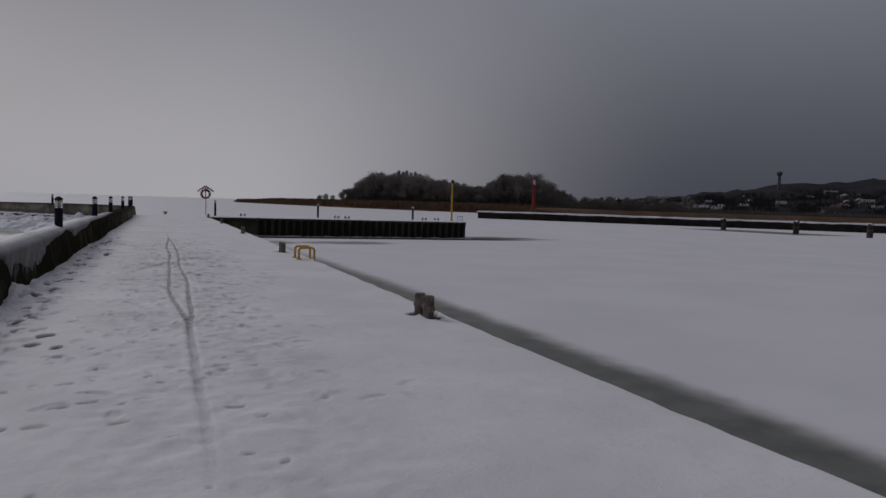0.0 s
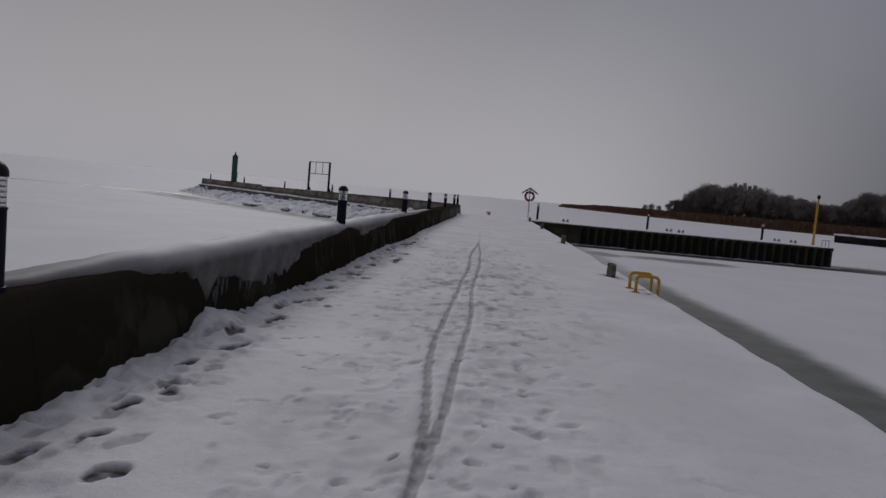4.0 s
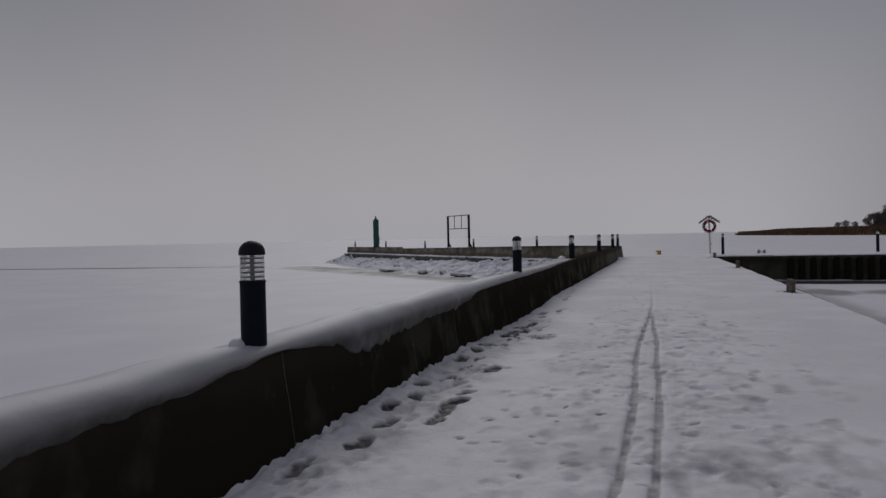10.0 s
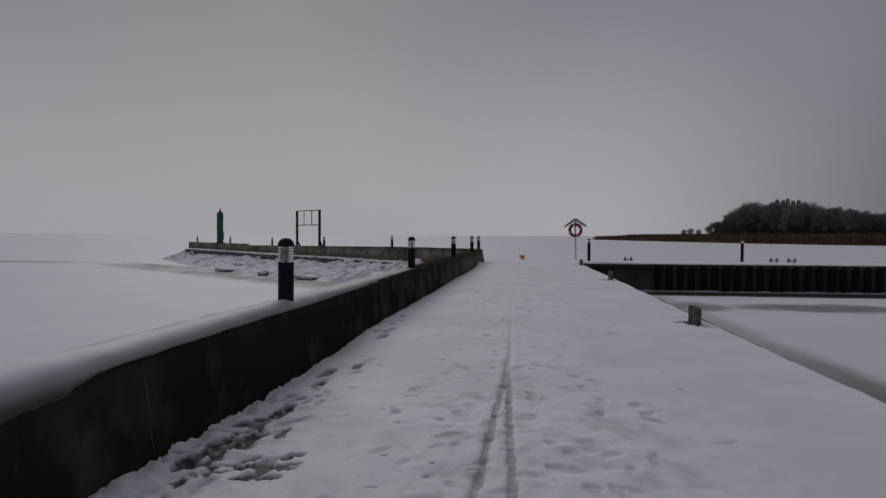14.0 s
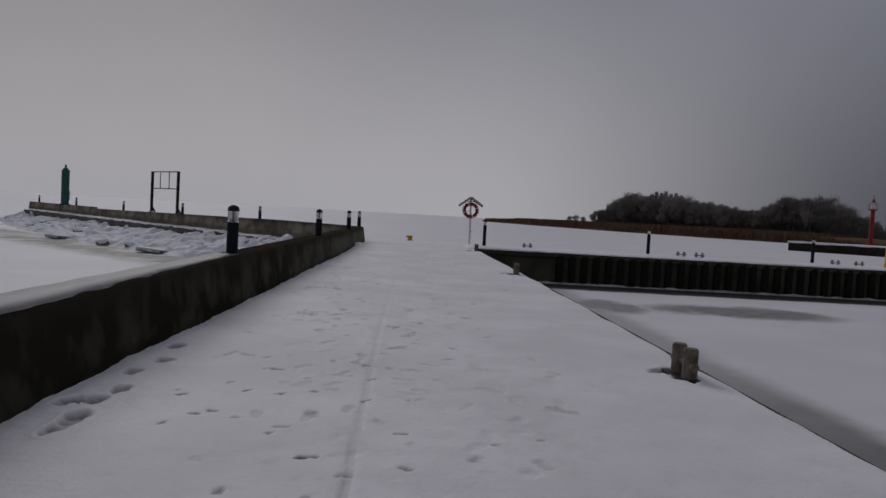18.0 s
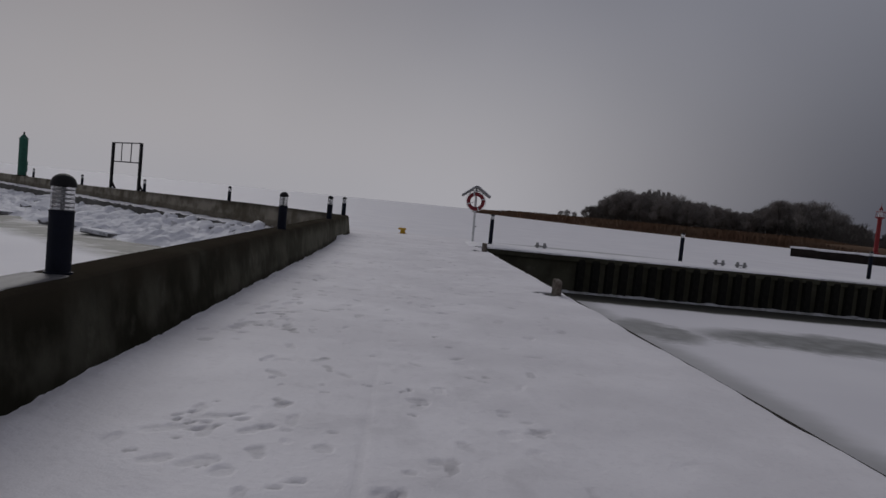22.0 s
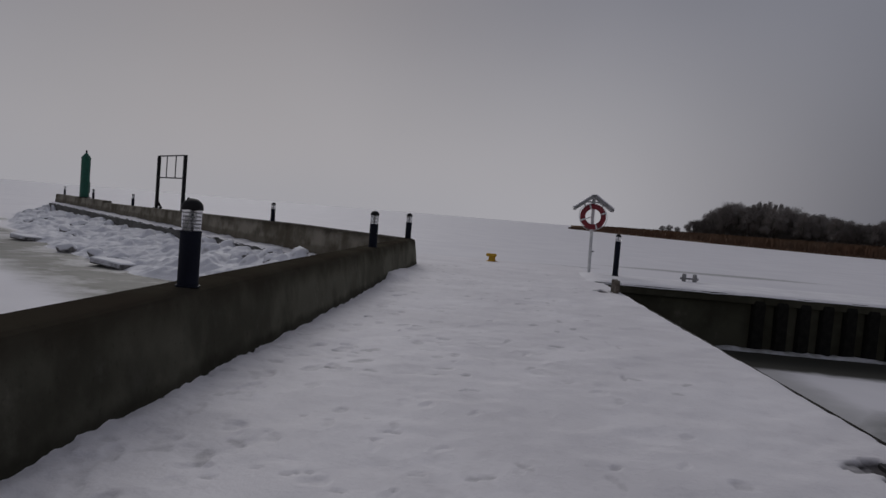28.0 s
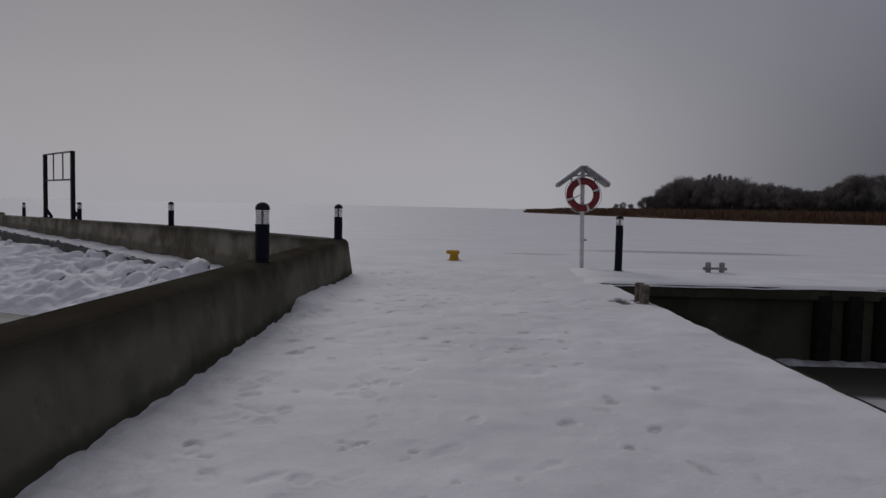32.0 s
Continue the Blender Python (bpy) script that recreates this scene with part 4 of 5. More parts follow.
for s in MOLE_LAMPS:
    copy_thing(LAMP, Matrix.Translation(on_mole(s, 0.0, mole_top(s))))


def slope_width(s):
    return np.interp(s, [0, 8, 16, 28, 40, 50], [2.0, 3.4, 4.5, 4.8, 3.3, 1.8])


def boulders():
    """Riprap between the mole and the ice, most of it under snow."""
    ys = np.arange(0.5, MOLE_LEN + 1.0, 0.075)
    U, Y = np.meshgrid(np.linspace(0, 1, 76), ys)
    wide = slope_width(Y)
    X = -0.78 - U * (wide + 0.34) + 0.35 * vnoise(U * 0, Y, 1.6, 35) * U
    f = U
    fill = np.interp(Y, [0, 4, 6, 9, 14, 25, 50], [1.10, 1.08, 0.92, 0.80, 0.70, 0.58, 0.50])
    lumps = 0.22 * np.abs(vnoise(X, Y, 1.2, 33)) + 0.12 * np.abs(vnoise(X, Y, 0.5, 34)) + 0.05 * vnoise(X, Y, 0.22, 36) + 0.02 * vnoise(X, Y, 0.11, 38)
    for _ in range(130):
        by = rng.uniform(1.0, MOLE_LEN)
        bu = rng.random() ** 1.2 * 0.92
        bx = -0.85 - bu * float(slope_width(by))
        br, bh = rng.uniform(0.18, 0.55), rng.uniform(0.10, 0.34) * (1.15 - 0.7 * bu)
        i0, i1 = np.searchsorted(ys, (by - 0.8, by + 0.8))
        q = ((X[i0:i1] - bx) / br) ** 2 + ((Y[i0:i1] - by) / (br * rng.uniform(0.8, 1.4))) ** 2 + 0.55 * vnoise(X[i0:i1], Y[i0:i1], 0.26, 39)
        lumps[i0:i1] = np.maximum(lumps[i0:i1], bh * np.clip(1.15 - q, 0, 1) ** 0.6 + 0.5 * lumps[i0:i1] + 0.03 * vnoise(X[i0:i1], Y[i0:i1], 0.2, 40))
    Z = ICE_Z - 0.10 + fill * (1 - f) ** 0.9 + lumps * np.clip((1.02 - f) * 5, 0, 1)
    Z[:, -1] = ICE_Z - 0.1
    bank = part("riprap_snow", grid_mesh("riprap_snow", np.stack([X, Y, Z], -1), M_RUBBLE), M_RUBBLE)
    bank.matrix_basis = MOLE
    tagged(bank, "lumpy snow covering the riprap slope beside the mole", "snow", kind="stuff")
    shapes = []
    for k in range(5):
        bm = bmesh.new()
        bmesh.ops.create_icosphere(bm, subdivisions=3, radius=0.5)
        for v in bm.verts:
            q = v.co * 2.1 + Vector((k * 7.3, 1.1, 2.2))
            v.co *= 1 + 0.42 * noise.noise(q) + 0.14 * noise.noise(q * 2.7)
            v.co.z *= 0.82
        shapes.append(mesh_of("boulder", bm, M_STONE, True))
    for s, off, z, size in ((5.8, -0.92, -0.30, 0.46), (4.0, -1.0, -0.18, 0.5), (4.8, -1.45, -0.45, 0.55), (6.9, -1.5, -0.62, 0.7), (8.7, -1.25, -0.62, 0.65), (10.6, -1.3, -0.66, 0.75)):
        ob = part("boulder", shapes[int(s) % 5], M_STONE)
        ob.matrix_basis = Matrix.Translation(on_mole(s, off, z)) @ Euler((0.1, 0.1, s)).to_matrix().to_4x4() @ Matrix.Diagonal((size, size, size * 0.9, 1))
        tagged(ob, "round boulder under fresh snow close to the wall", "rock", "boulders beside the mole")
    for k in range(30):
        s = rng.uniform(7.0, MOLE_LEN)
        w = float(slope_width(s))
        ff = rng.uniform(0.05, 0.95)
        off = -1.0 - w * ff
        z = ICE_Z + 0.08 + float(np.interp(s, [0, 4, 6, 9, 14, 25, 50], [1.08, 1.05, 0.85, 0.66, 0.56, 0.50, 0.46])) * (1 - ff) ** 0.9
        size = rng.uniform(0.30, 0.75)
        ob = part("boulder", rng.choice(shapes), M_STONE)
        ob.matrix_basis = Matrix.Translation(on_mole(s, off, z - 0.02 * size)) @ Euler((rng.gauss(0, 0.2), rng.gauss(0, 0.2), rng.uniform(0, 6.28))).to_matrix().to_4x4() @ Matrix.Diagonal((size * rng.uniform(0.8, 1.3), size, size * rng.uniform(0.7, 1.0), 1))
        tagged(ob, "snow-capped grey boulder on the riprap slope", "rock", "boulders beside the mole")
    # a low slab of ice and one dark slab at the foot
    for s, off, l in ((10.2, -4.5, 1.5), (21.0, -5.7, 1.1)):
        slab = part("ice_slab", box(bmesh.new(), -0.5, 0.5, -l / 2, l / 2, -0.06, 0.16, 0.05), M_STONE)
        slab.matrix_basis = Matrix.Translation(on_mole(s, off, ICE_Z + 0.06)) @ pose(0, 0, 0, 3, 4, MOLE_YAW + 25)
        tagged(slab, "dark slab with snow on top at the ice edge", "rock")


boulders()


def sea_mark():
    t = thing("sea_mark", "green cylindrical navigation mark on the mole head", "navigation mark", at=Matrix.Translation(on_mole(39.6, 0.0, mole_top(39.6))))
    part("base_plate", lathe(bmesh.new(), [(0.42, 0), (0.42, 0.05)], 24), M_BLACK, t)
    part("column", lathe(bmesh.new(), [(0.30, 0.05), (0.30, 2.72), (0.32, 2.73), (0.32, 2.79), (0.28, 2.81)], 28), M_GREEN, t)
    part("cone", lathe(bmesh.new(), [(0.29, 2.81), (0.07, 3.08), (0.05, 3.12)], 28), M_GREEN, t)
    part("lantern", lathe(bmesh.new(), [(0.06, 3.12), (0.065, 3.24), (0.02, 3.28)], 14), M_BLACK, t, "small dark lantern")
    part("door", box(bmesh.new(), 0.2, 0.325, -0.14, 0.14, 0.35, 1.1, 0.01), M_GREEN, t)


sea_mark()


def signal_frame():
    a, b = Vector((-14.18, 65.66, 0)), Vector((-16.60, 68.05, 0))
    w = (b - a).length
    yaw = math.degrees(math.atan2(b.y - a.y, b.x - a.x))
    t = thing("signal_frame", "tall black steel frame with empty bars on the mole wall", "frame", at=Matrix.Translation((a.x, a.y, mole_top(19.0))) @ pose(0, 0, 0, 0, 0, yaw))
    for x in (0, w):
        p = part("post", box(bmesh.new(), x - 0.07, x + 0.07, -0.07, 0.07, 0, 2.56, 0.008), M_BLACK, t)
        part("base_plate", box(bmesh.new(), x - 0.14, x + 0.14, -0.14, 0.14, 0, 0.03, 0.004), M_BLACK, p)
        bm = bmesh.new()
        rod(bm, (x, -0.23, 0.0), (x, -0.03, 0.36), 0.065, 0.05, 8)
        part("brace", bm, M_BLACK, p)
    for z in (2.54, 1.50):
        part("rail", box(bmesh.new(), 0.07, w - 0.07, -0.025, 0.025, z - 0.03, z + 0.03, 0.004), M_PANEL, t)
    for x in (w * 0.34, w * 0.68):
        part("bar", box(bmesh.new(), x - 0.022, x + 0.022, -0.02, 0.02, 1.53, 2.51, 0.003), M_PANEL, t)


signal_frame()


# ---- far end of the quay: ring station, mooring bollard, tall posts ----
def torus_seg(bm, R, r, a0, a1, n=24, m=12, depth=1.0):
    pts = []
    for k in range(n + 1):
        a = a0 + (a1 - a0) * k / n
        pts.append([bm.verts.new(((R + r * math.cos(q)) * math.cos(a), depth * r * math.sin(q), (R + r * math.cos(q)) * math.sin(a))) for q in (2 * math.pi * j / m for j in range(m))])
    for u, v in zip(pts, pts[1:]):
        for j in range(m):
            bm.faces.new((u[j], u[(j + 1) % m], v[(j + 1) % m], v[j]))
    bm.faces.new(pts[0][::-1])
    bm.faces.new(pts[-1])
    return bm


def ring_station():
    t = thing("life_ring_station", "white post with a small metal roof for a life ring", "life ring", at=pose(2.845, 54.80, 0, 0, -1.1, 0))
    part("post", lathe(bmesh.new(), [(0.045, -0.1), (0.045, 2.14)], 14), M_WHITE, t)
    for s in (-1, 1):
        bm = bmesh.new()
        box(bm, 0.0, 0.69, -0.19, 0.19, -0.055, 0.022, 0.008)
        ob = part("roof_panel", bm, M_STEEL, t, "sloping pale grey roof board")
        snow = part("roof_snow", box(bmesh.new(), 0.02, 0.67, -0.18, 0.18, 0.022, 0.052, 0.012), M_CLEAN, ob, "thin snow on the roof board")
        ob.matrix_basis = pose(0, 0, 2.205, 0, 36, 0 if s > 0 else 180)
    part("bracket", box(bmesh.new(), -0.30, 0.30, -0.02, 0.02, 1.99, 2.03, 0.004), M_WHITE, t)
    ring = thing("life_ring", "red life ring with four white bands and a rope", "life ring", at=pose(2.845 - 0.035, 54.69, 1.60))
    for k in range(4):
        a = 0.35 + k * math.pi / 2
        part("ring_section", torus_seg(bmesh.new(), 0.288, 0.074, a + 0.075, a + math.pi / 2 - 0.075, 16), M_RED, ring, smooth=True)
        part("white_band", torus_seg(bmesh.new(), 0.288, 0.078, a - 0.075, a + 0.075, 6), M_WHITE, ring, "white reflective band", True)
    pts = [(0.388 * math.cos(a) * (1 - 0.03 * math.cos(4 * a - 1.4)), -0.02, 0.388 * math.sin(a) * (1 - 0.03 * math.cos(4 * a - 1.4))) for a in np.linspace(0, 2 * math.pi, 49)]
    part("grab_rope", tube(bmesh.new(), pts, 0.008, 6), M_WHITE, ring)
    part("strap", rod(bmesh.new(), (-0.26, 0, -0.12), (0.0, 0.03, 0.02), 0.013), M_WHITE, ring)
    for sx in (-1, 1):
        part("hook", rod(bmesh.new(), (sx * 0.23, 0.08, 0.24), (sx * 0.27, 0.0, 0.40), 0.016), M_BLACK, ring, "dark hook over the ring")
    part("knob", rod(bmesh.new(), (0.04, 0, 0.62), (0.10, 0, 0.62), 0.018), M_STEEL, t)


ring_station()


def end_bollard():
    t = thing("mooring_bollard", "yellow T-headed mooring bollard at the end of the quay", "bollard", at=pose(0.07, 56.4, 0) @ Matrix.Scale(0.88, 4))
    part("stem", lathe(bmesh.new(), [(0.15, -0.1), (0.13, 0.03), (0.11, 0.16), (0.12, 0.20)], 18), M_YELLOW, t)
    part("head", box(bmesh.new(), -0.22, 0.15, -0.12, 0.12, 0.17, 0.27, 0.035), M_YELLOW, t)
    part("base_plate", lathe(bmesh.new(), [(0.20, -0.08), (0.20, 0.012)], 18), M_YELLOW, t)


end_bollard()


def tall_post(x, y, first=[]):
    if first:
        copy_thing(first[0], pose(x, y, 0.035))
        return
    t = thing("pier_lamp_post", "slim navy lamp post with a pale lantern on the pier", "lamp", "lamp posts on the pier", at=pose(x, y, 0.035))
    part("post", lathe(bmesh.new(), [(0.10, -0.05), (0.10, 0.01), (0.076, 0.014), (0.076, 0.92), (0.080, 0.93), (0.055, 0.94)], 18), M_NAVY, t)
    part("lantern", lathe(bmesh.new(), [(0.070, 0.93), (0.070, 1.07)], 18), M_GLASS, t, "clear lantern", True)
    part("lamp_tube", lathe(bmesh.new(), [(0.026, 0.93), (0.026, 1.07)], 8), M_WHITE, t)
    part("cap", lathe(bmesh.new(), [(0.078, 1.07), (0.078, 1.09), (0.050, 1.125), (0.005, 1.14)], 18), M_BLACK, t)
    first.append(t)


for x, y in ((3.45, 53.97), (11.06, 54.32), (18.84, 54.4)):
    tall_post(x, y)


# ---- double mooring bollards ----
def double_bollard(at, material, s=1.0, group="double bollards on the quay edge", first={}):
    if group in first:
        copy_thing(first[group], at)
        return
    t = thing("double_bollard", "pair of weathered stub mooring posts with cross pins in the snow" if "quay" in group else "grey double mooring bitt with a cross bar on the pier", "bollard", group, at=at)
    r, h, gap = (0.066, 0.25, 0.130) if s == 1.0 else (0.055, 0.22, 0.14)
    for k in (-1, 1):
        p = part("post", lathe(bmesh.new(), [(r * 1.1, -0.08), (r, 0.02), (r, h - 0.012), (r - 0.012, h)], 18, Matrix.Translation((0, k * gap, 0))), material, t)
        bm = bmesh.new()
        rod(bm, (0, k * (gap + r * 0.7), h * 0.45), (0, k * (gap + r * 1.75), h * 0.42), 0.034 * s, 0.038 * s, 12)
        part("pin", bm, material, p)
        part("cap", lathe(bmesh.new(), [(r * 0.9, h - 0.002), (r * 0.85, h + 0.006)], 18, Matrix.Translation((0, k * gap, 0))), material, p)
    bm = bmesh.new()
    rod(bm, (0, -gap, h * 0.45), (0, gap, h * 0.45), 0.03 * s, None, 10)
    part("cross_bar", bm, material, t)
    part("base_plate", box(bmesh.new(), -0.11 * s, 0.11 * s, -0.26 * s, 0.26 * s, -0.06, -0.008 if s == 1.0 else 0.012, 0.006), M_BLACK, t, "dark wet base plate")
    first[group] = t


for x, y in BOLLARDS:
    double_bollard(pose(x, y, 0.0, 0, 0, rng.uniform(-6, 6)), M_BOLLARD)
for x, y in ((5.40, 53.9), (12.45, 53.9), (13.2, 53.65), (19.7, 54.0), (20.7, 53.8)):
    double_bollard(pose(x, y, 0.035, 0, 0, 90), M_STEEL, 0.80, "bitts on the pier")

# ---- ladder hoops ----
def ladder():
    t = thing("ladder_hoops", "two yellow tubular grab hoops of a quay ladder", "ladder rail", at=pose(-0.015, 15.93, 0))
    for dy in (-0.26, 0.26):
        pts = [(2.86, dy, -0.10), (2.86, dy, 0.21)]
        pts += [(2.92 - 0.06 * math.cos(a), dy, 0.21 + 0.06 * math.sin(a)) for a in np.linspace(0.3, 1.57, 5)]
        pts += [(3.14 + 0.07 * math.sin(a), dy, 0.20 + 0.07 * math.cos(a)) for a in np.linspace(0, 1.57, 6)]
        pts += [(3.21, dy, -0.2), (3.21, dy, -1.25)]
        h = part("hoop", tube(bmesh.new(), pts, 0.026, 12), M_YELLOW, t, smooth=True)
        part("foot_plate", lathe(bmesh.new(), [(0.065, -0.01), (0.065, 0.016)], 14, Matrix.Translation((2.86, dy, 0))), M_YELLOW, h)
    for k in range(5):
        bm = bmesh.new()
        rod(bm, (3.21, -0.26, -0.18 - 0.25 * k), (3.21, 0.26, -0.18 - 0.25 * k), 0.016)
        part("rung", bm, M_YELLOW, t)


ladder()


# ---- pier across the end of the basin ----
PX0, PX1, PY0, PY1 = 2.6, 22.4, 51.62, 54.5


def pier():
    t = thing("pier", "dark concrete pier with black fender piles and snow on top", "pier", kind="structure")
    part("body", box(bmesh.new(), PX0, PX1, PY0 + 0.10, PY1, -1.6, -0.20, 0.02), M_PIER, t)
    n = 5
    for k in range(n):
        a, b = PX0 + (PX1 - PX0) * k / n, PX0 + (PX1 - PX0) * (k + 1) / n
        part("cap_beam", box(bmesh.new(), a + 0.004, b - 0.004, PY0 - 0.02, PY1 + 0.05, -0.20, 0.01, 0.02), M_PIER, t)
    ys, xs = np.linspace(PY0 - 0.05, PY1 + 0.06, 28), np.arange(PX0 - 0.25, PX1 + 0.02, 0.12)
    X, Y = np.meshgrid(xs, ys)
    Z = 0.045 + 0.012 * vnoise(X, Y, 0.9, 41) + 0.006 * vnoise(X, Y, 0.3, 42) - 0.07 * np.clip((2.95 - X) / 0.55, 0, 1) ** 2
    for e in (Y - ys[0], ys[-1] - Y, xs[-1] - X):
        Z -= 0.06 * np.clip(1 - e / 0.12, 0, 1) ** 2
    part("snow_cover", grid_mesh("snow_cover", np.stack([X, Y, Z], -1), M_CLEAN), M_CLEAN, t, "even snow on the pier deck")
    bm = bmesh.new()
    prof = [(-0.15, 0.0), (-0.15, -0.10), (-0.11, -0.17), (0.11, -0.17), (0.15, -0.10), (0.15, 0.0)]
    a = [bm.verts.new((x, y, 0)) for x, y in prof]
    b = [bm.verts.new((x, y * 0.96, 1.12)) for x, y in prof]
    c = [bm.verts.new((x * 0.82, y * 0.92, 1.175)) for x, y in prof]
    for low, high in ((a, b), (b, c)):
        for k in range(6):
            bm.faces.new((low[k], low[(k + 1) % 6], high[(k + 1) % 6], high[k]))
    bm.faces.new(a[::-1])
    bm.faces.new(c)
    me = mesh_of("fender", bm, M_RUBBER)
    x = 6.47
    while x < PX1 - 0.1:
        f = part("fender", me, M_RUBBER, t)
        f.matrix_basis = pose(x + rng.gauss(0, 0.008), PY0 + 0.11, -1.27 + rng.gauss(0, 0.015), rng.gauss(0, 0.5), rng.gauss(0, 0.6), 0)
        x += 0.52
    # ridge of frozen slush along the foot
    xs = np.arange(PX0, PX1 + 0.6, 0.05)
    rows = []
    for q in np.linspace(0, 1, 7):
        h = 0.75 * (0.05 + 0.05 * np.clip(vnoise(xs, xs * 0, 0.45, 43) + 0.4, 0, 2) + 0.02 * vnoise(xs, xs * 0, 0.15, 44)) * math.sin(math.pi * min(1, 0.25 + q * 0.75))
        rows.append(np.stack([xs, PY0 + 0.1 - 0.34 * q + 0.02 * vnoise(xs, xs * 0 + q, 0.3, 45), ICE_Z + h], -1))
    part("slush_ridge", grid_mesh("slush_ridge", np.array(rows), M_SLUSH), M_SLUSH, t, "crust of frozen slush at the foot of the pier")


pier()


def pier_mast():
    t = thing("light_mast", "slender yellow light mast with a dark lantern on the pier head", "mast", at=pose(22.05, 53.9, 0))
    part("pole", lathe(bmesh.new(), [(0.10, -0.05), (0.10, 0.2), (0.075, 0.22), (0.06, 3.15)], 14), M_YELLOW, t)
    part("lantern", lathe(bmesh.new(), [(0.05, 3.15), (0.10, 3.18), (0.10, 3.36), (0.03, 3.42)], 14), M_BLACK, t)
    rail = thing("pier_ladder_rail", "small pale ladder rail at the pier head", "ladder rail", at=pose(22.1, 52.2, 0))
    for dx in (-0.22, 0.0, 0.22):
        part("upright", lathe(bmesh.new(), [(0.02, -0.05), (0.02, 0.45)], 8, Matrix.Translation((dx, 0, 0))), M_STEEL, rail)
    bm = bmesh.new()
    rod(bm, (-0.24, 0, 0.45), (0.24, 0, 0.45), 0.02)
    part("top_bar", bm, M_STEEL, rail)


pier_mast()


# ---- second pier with red light tower, mooring dolphins ----
FAR_A, FAR_B = Vector((64.5, 141.0, 0)), Vector((172.0, 40.0, 0))


def far_pier():
    d = (FAR_B - FAR_A).normalized()
    m = Matrix.Translation(FAR_A) @ Euler((0, 0, math.atan2(d.y, d.x))).to_matrix().to_4x4()
    ln = (FAR_B - FAR_A).length
    t = thing("far_pier", "long dark breakwater with snow along its top", "pier", kind="structure", at=m)
    for k in range(12):
        a, b = ln * k / 12, ln * (k + 1) / 12
        part("wall_panel", box(bmesh.new(), a + 0.02, b - 0.02, -3.0, 3.0, -1.7, 0.15, 0.05), M_FARWALL, t)
    xs, ys = np.linspace(-0.1, ln, 140), np.array([-3.10, -3.08, -3.0, -2.0, -1.0, 0, 1.0, 2.0, 3.0, 3.08, 3.10])
    X, Y = np.meshgrid(xs, ys)
    Z = 0.30 + 0.07 * vnoise(X, Y, 2.0, 51)
    Z = np.where(np.abs(Y) > 3.09, 0.02 + 0.10 * vnoise(X, Y, 1.1, 52), np.where(np.abs(Y) > 3.04, Z - 0.07, Z))
    part("snow_cover", grid_mesh("snow_cover", np.stack([X, Y, Z], -1), M_CLEAN), M_CLEAN, t)
    r = thing("light_tower", "slim red harbour light tower with gallery and lantern", "light tower", at=Matrix.Translation((72.8, 133.2, 0.15)) @ Matrix.Diagonal((0.72, 0.72, 1.17, 1)))
    part("shaft", lathe(bmesh.new(), [(0.75, 0), (0.75, 0.4), (0.46, 0.5), (0.42, 4.9)], 20), M_REDMARK, r)
    part("gallery", lathe(bmesh.new(), [(0.45, 4.85), (0.95, 5.0), (0.95, 5.1), (0.4, 5.12)], 20), M_REDMARK, r)
    for k in range(8):
        a = k * math.pi / 4
        part("rail_post", lathe(bmesh.new(), [(0.025, 5.1), (0.025, 5.8)], 6, Matrix.Translation((0.9 * math.cos(a), 0.9 * math.sin(a), 0))), M_REDMARK, r)
    part("rail", torus_ring(0.9, 0.03, 5.8), M_REDMARK, r)
    part("lantern", lathe(bmesh.new(), [(0.34, 5.1), (0.34, 6.0)], 14), M_WHITE, r, "pale lantern glass")
    part("roof", lathe(bmesh.new(), [(0.45, 6.0), (0.25, 6.3), (0.05, 6.6), (0.03, 7.0)], 14), M_REDMARK, r)


def torus_ring(R, r, z):
    bm = bmesh.new()
    torus_seg(bm, R, r, 0, 2 * math.pi, 32, 8)
    bmesh.ops.rotate(bm, verts=bm.verts, matrix=Matrix.Rotation(radians(90), 3, "X"))
    bmesh.ops.translate(bm, verts=bm.verts, vec=(0, 0, z))
    return bm


far_pier()


def dolphins():
    first = None
    for k, (x, y) in enumerate(((83.2, 89.0), (84.9, 76.5), (86.6, 66.3), (88.4, 55.0))):
        if first:
            copy_thing(first, pose(x, y, ICE_Z, 0, 0, 40 * k))
            continue
        first = thing("mooring_dolphin", "dark cluster of timber mooring piles standing in the ice", "mooring piles", "mooring dolphins", at=pose(x, y, ICE_Z))
        for j in range(3):
            a = j * 2.094
            part("pile", lathe(bmesh.new(), [(0.21, -0.3), (0.20, 1.7 + 0.08 * j), (0.16, 1.78 + 0.08 * j)], 12, Matrix.Translation((0.22 * math.cos(a), 0.22 * math.sin(a), 0))), M_BARK, first)
        part("band", lathe(bmesh.new(), [(0.44, 1.25), (0.44, 1.35)], 14), M_RUBBER, first)
        part("snow_top", lathe(bmesh.new(), [(0.36, 1.72), (0.30, 1.92), (0.1, 1.98)], 14), M_CLEAN, first)


dolphins()

# ---- shore: reed belt, wood, town ----
SHORE = [(47, 520), (62, 400), (80, 310), (98, 262), (125, 235), (165, 222), (230, 214), (330, 200)]


def shore_at(u):
    u = min(max(u, 0), len(SHORE) - 1.0001)
    k = int(u)
    a, b = Vector((*SHORE[k], 0)), Vector((*SHORE[k + 1], 0))
    d = (b - a).normalized()
    return a.lerp(b, u - k), Vector((-d.y, d.x, 0)), (b - a).length


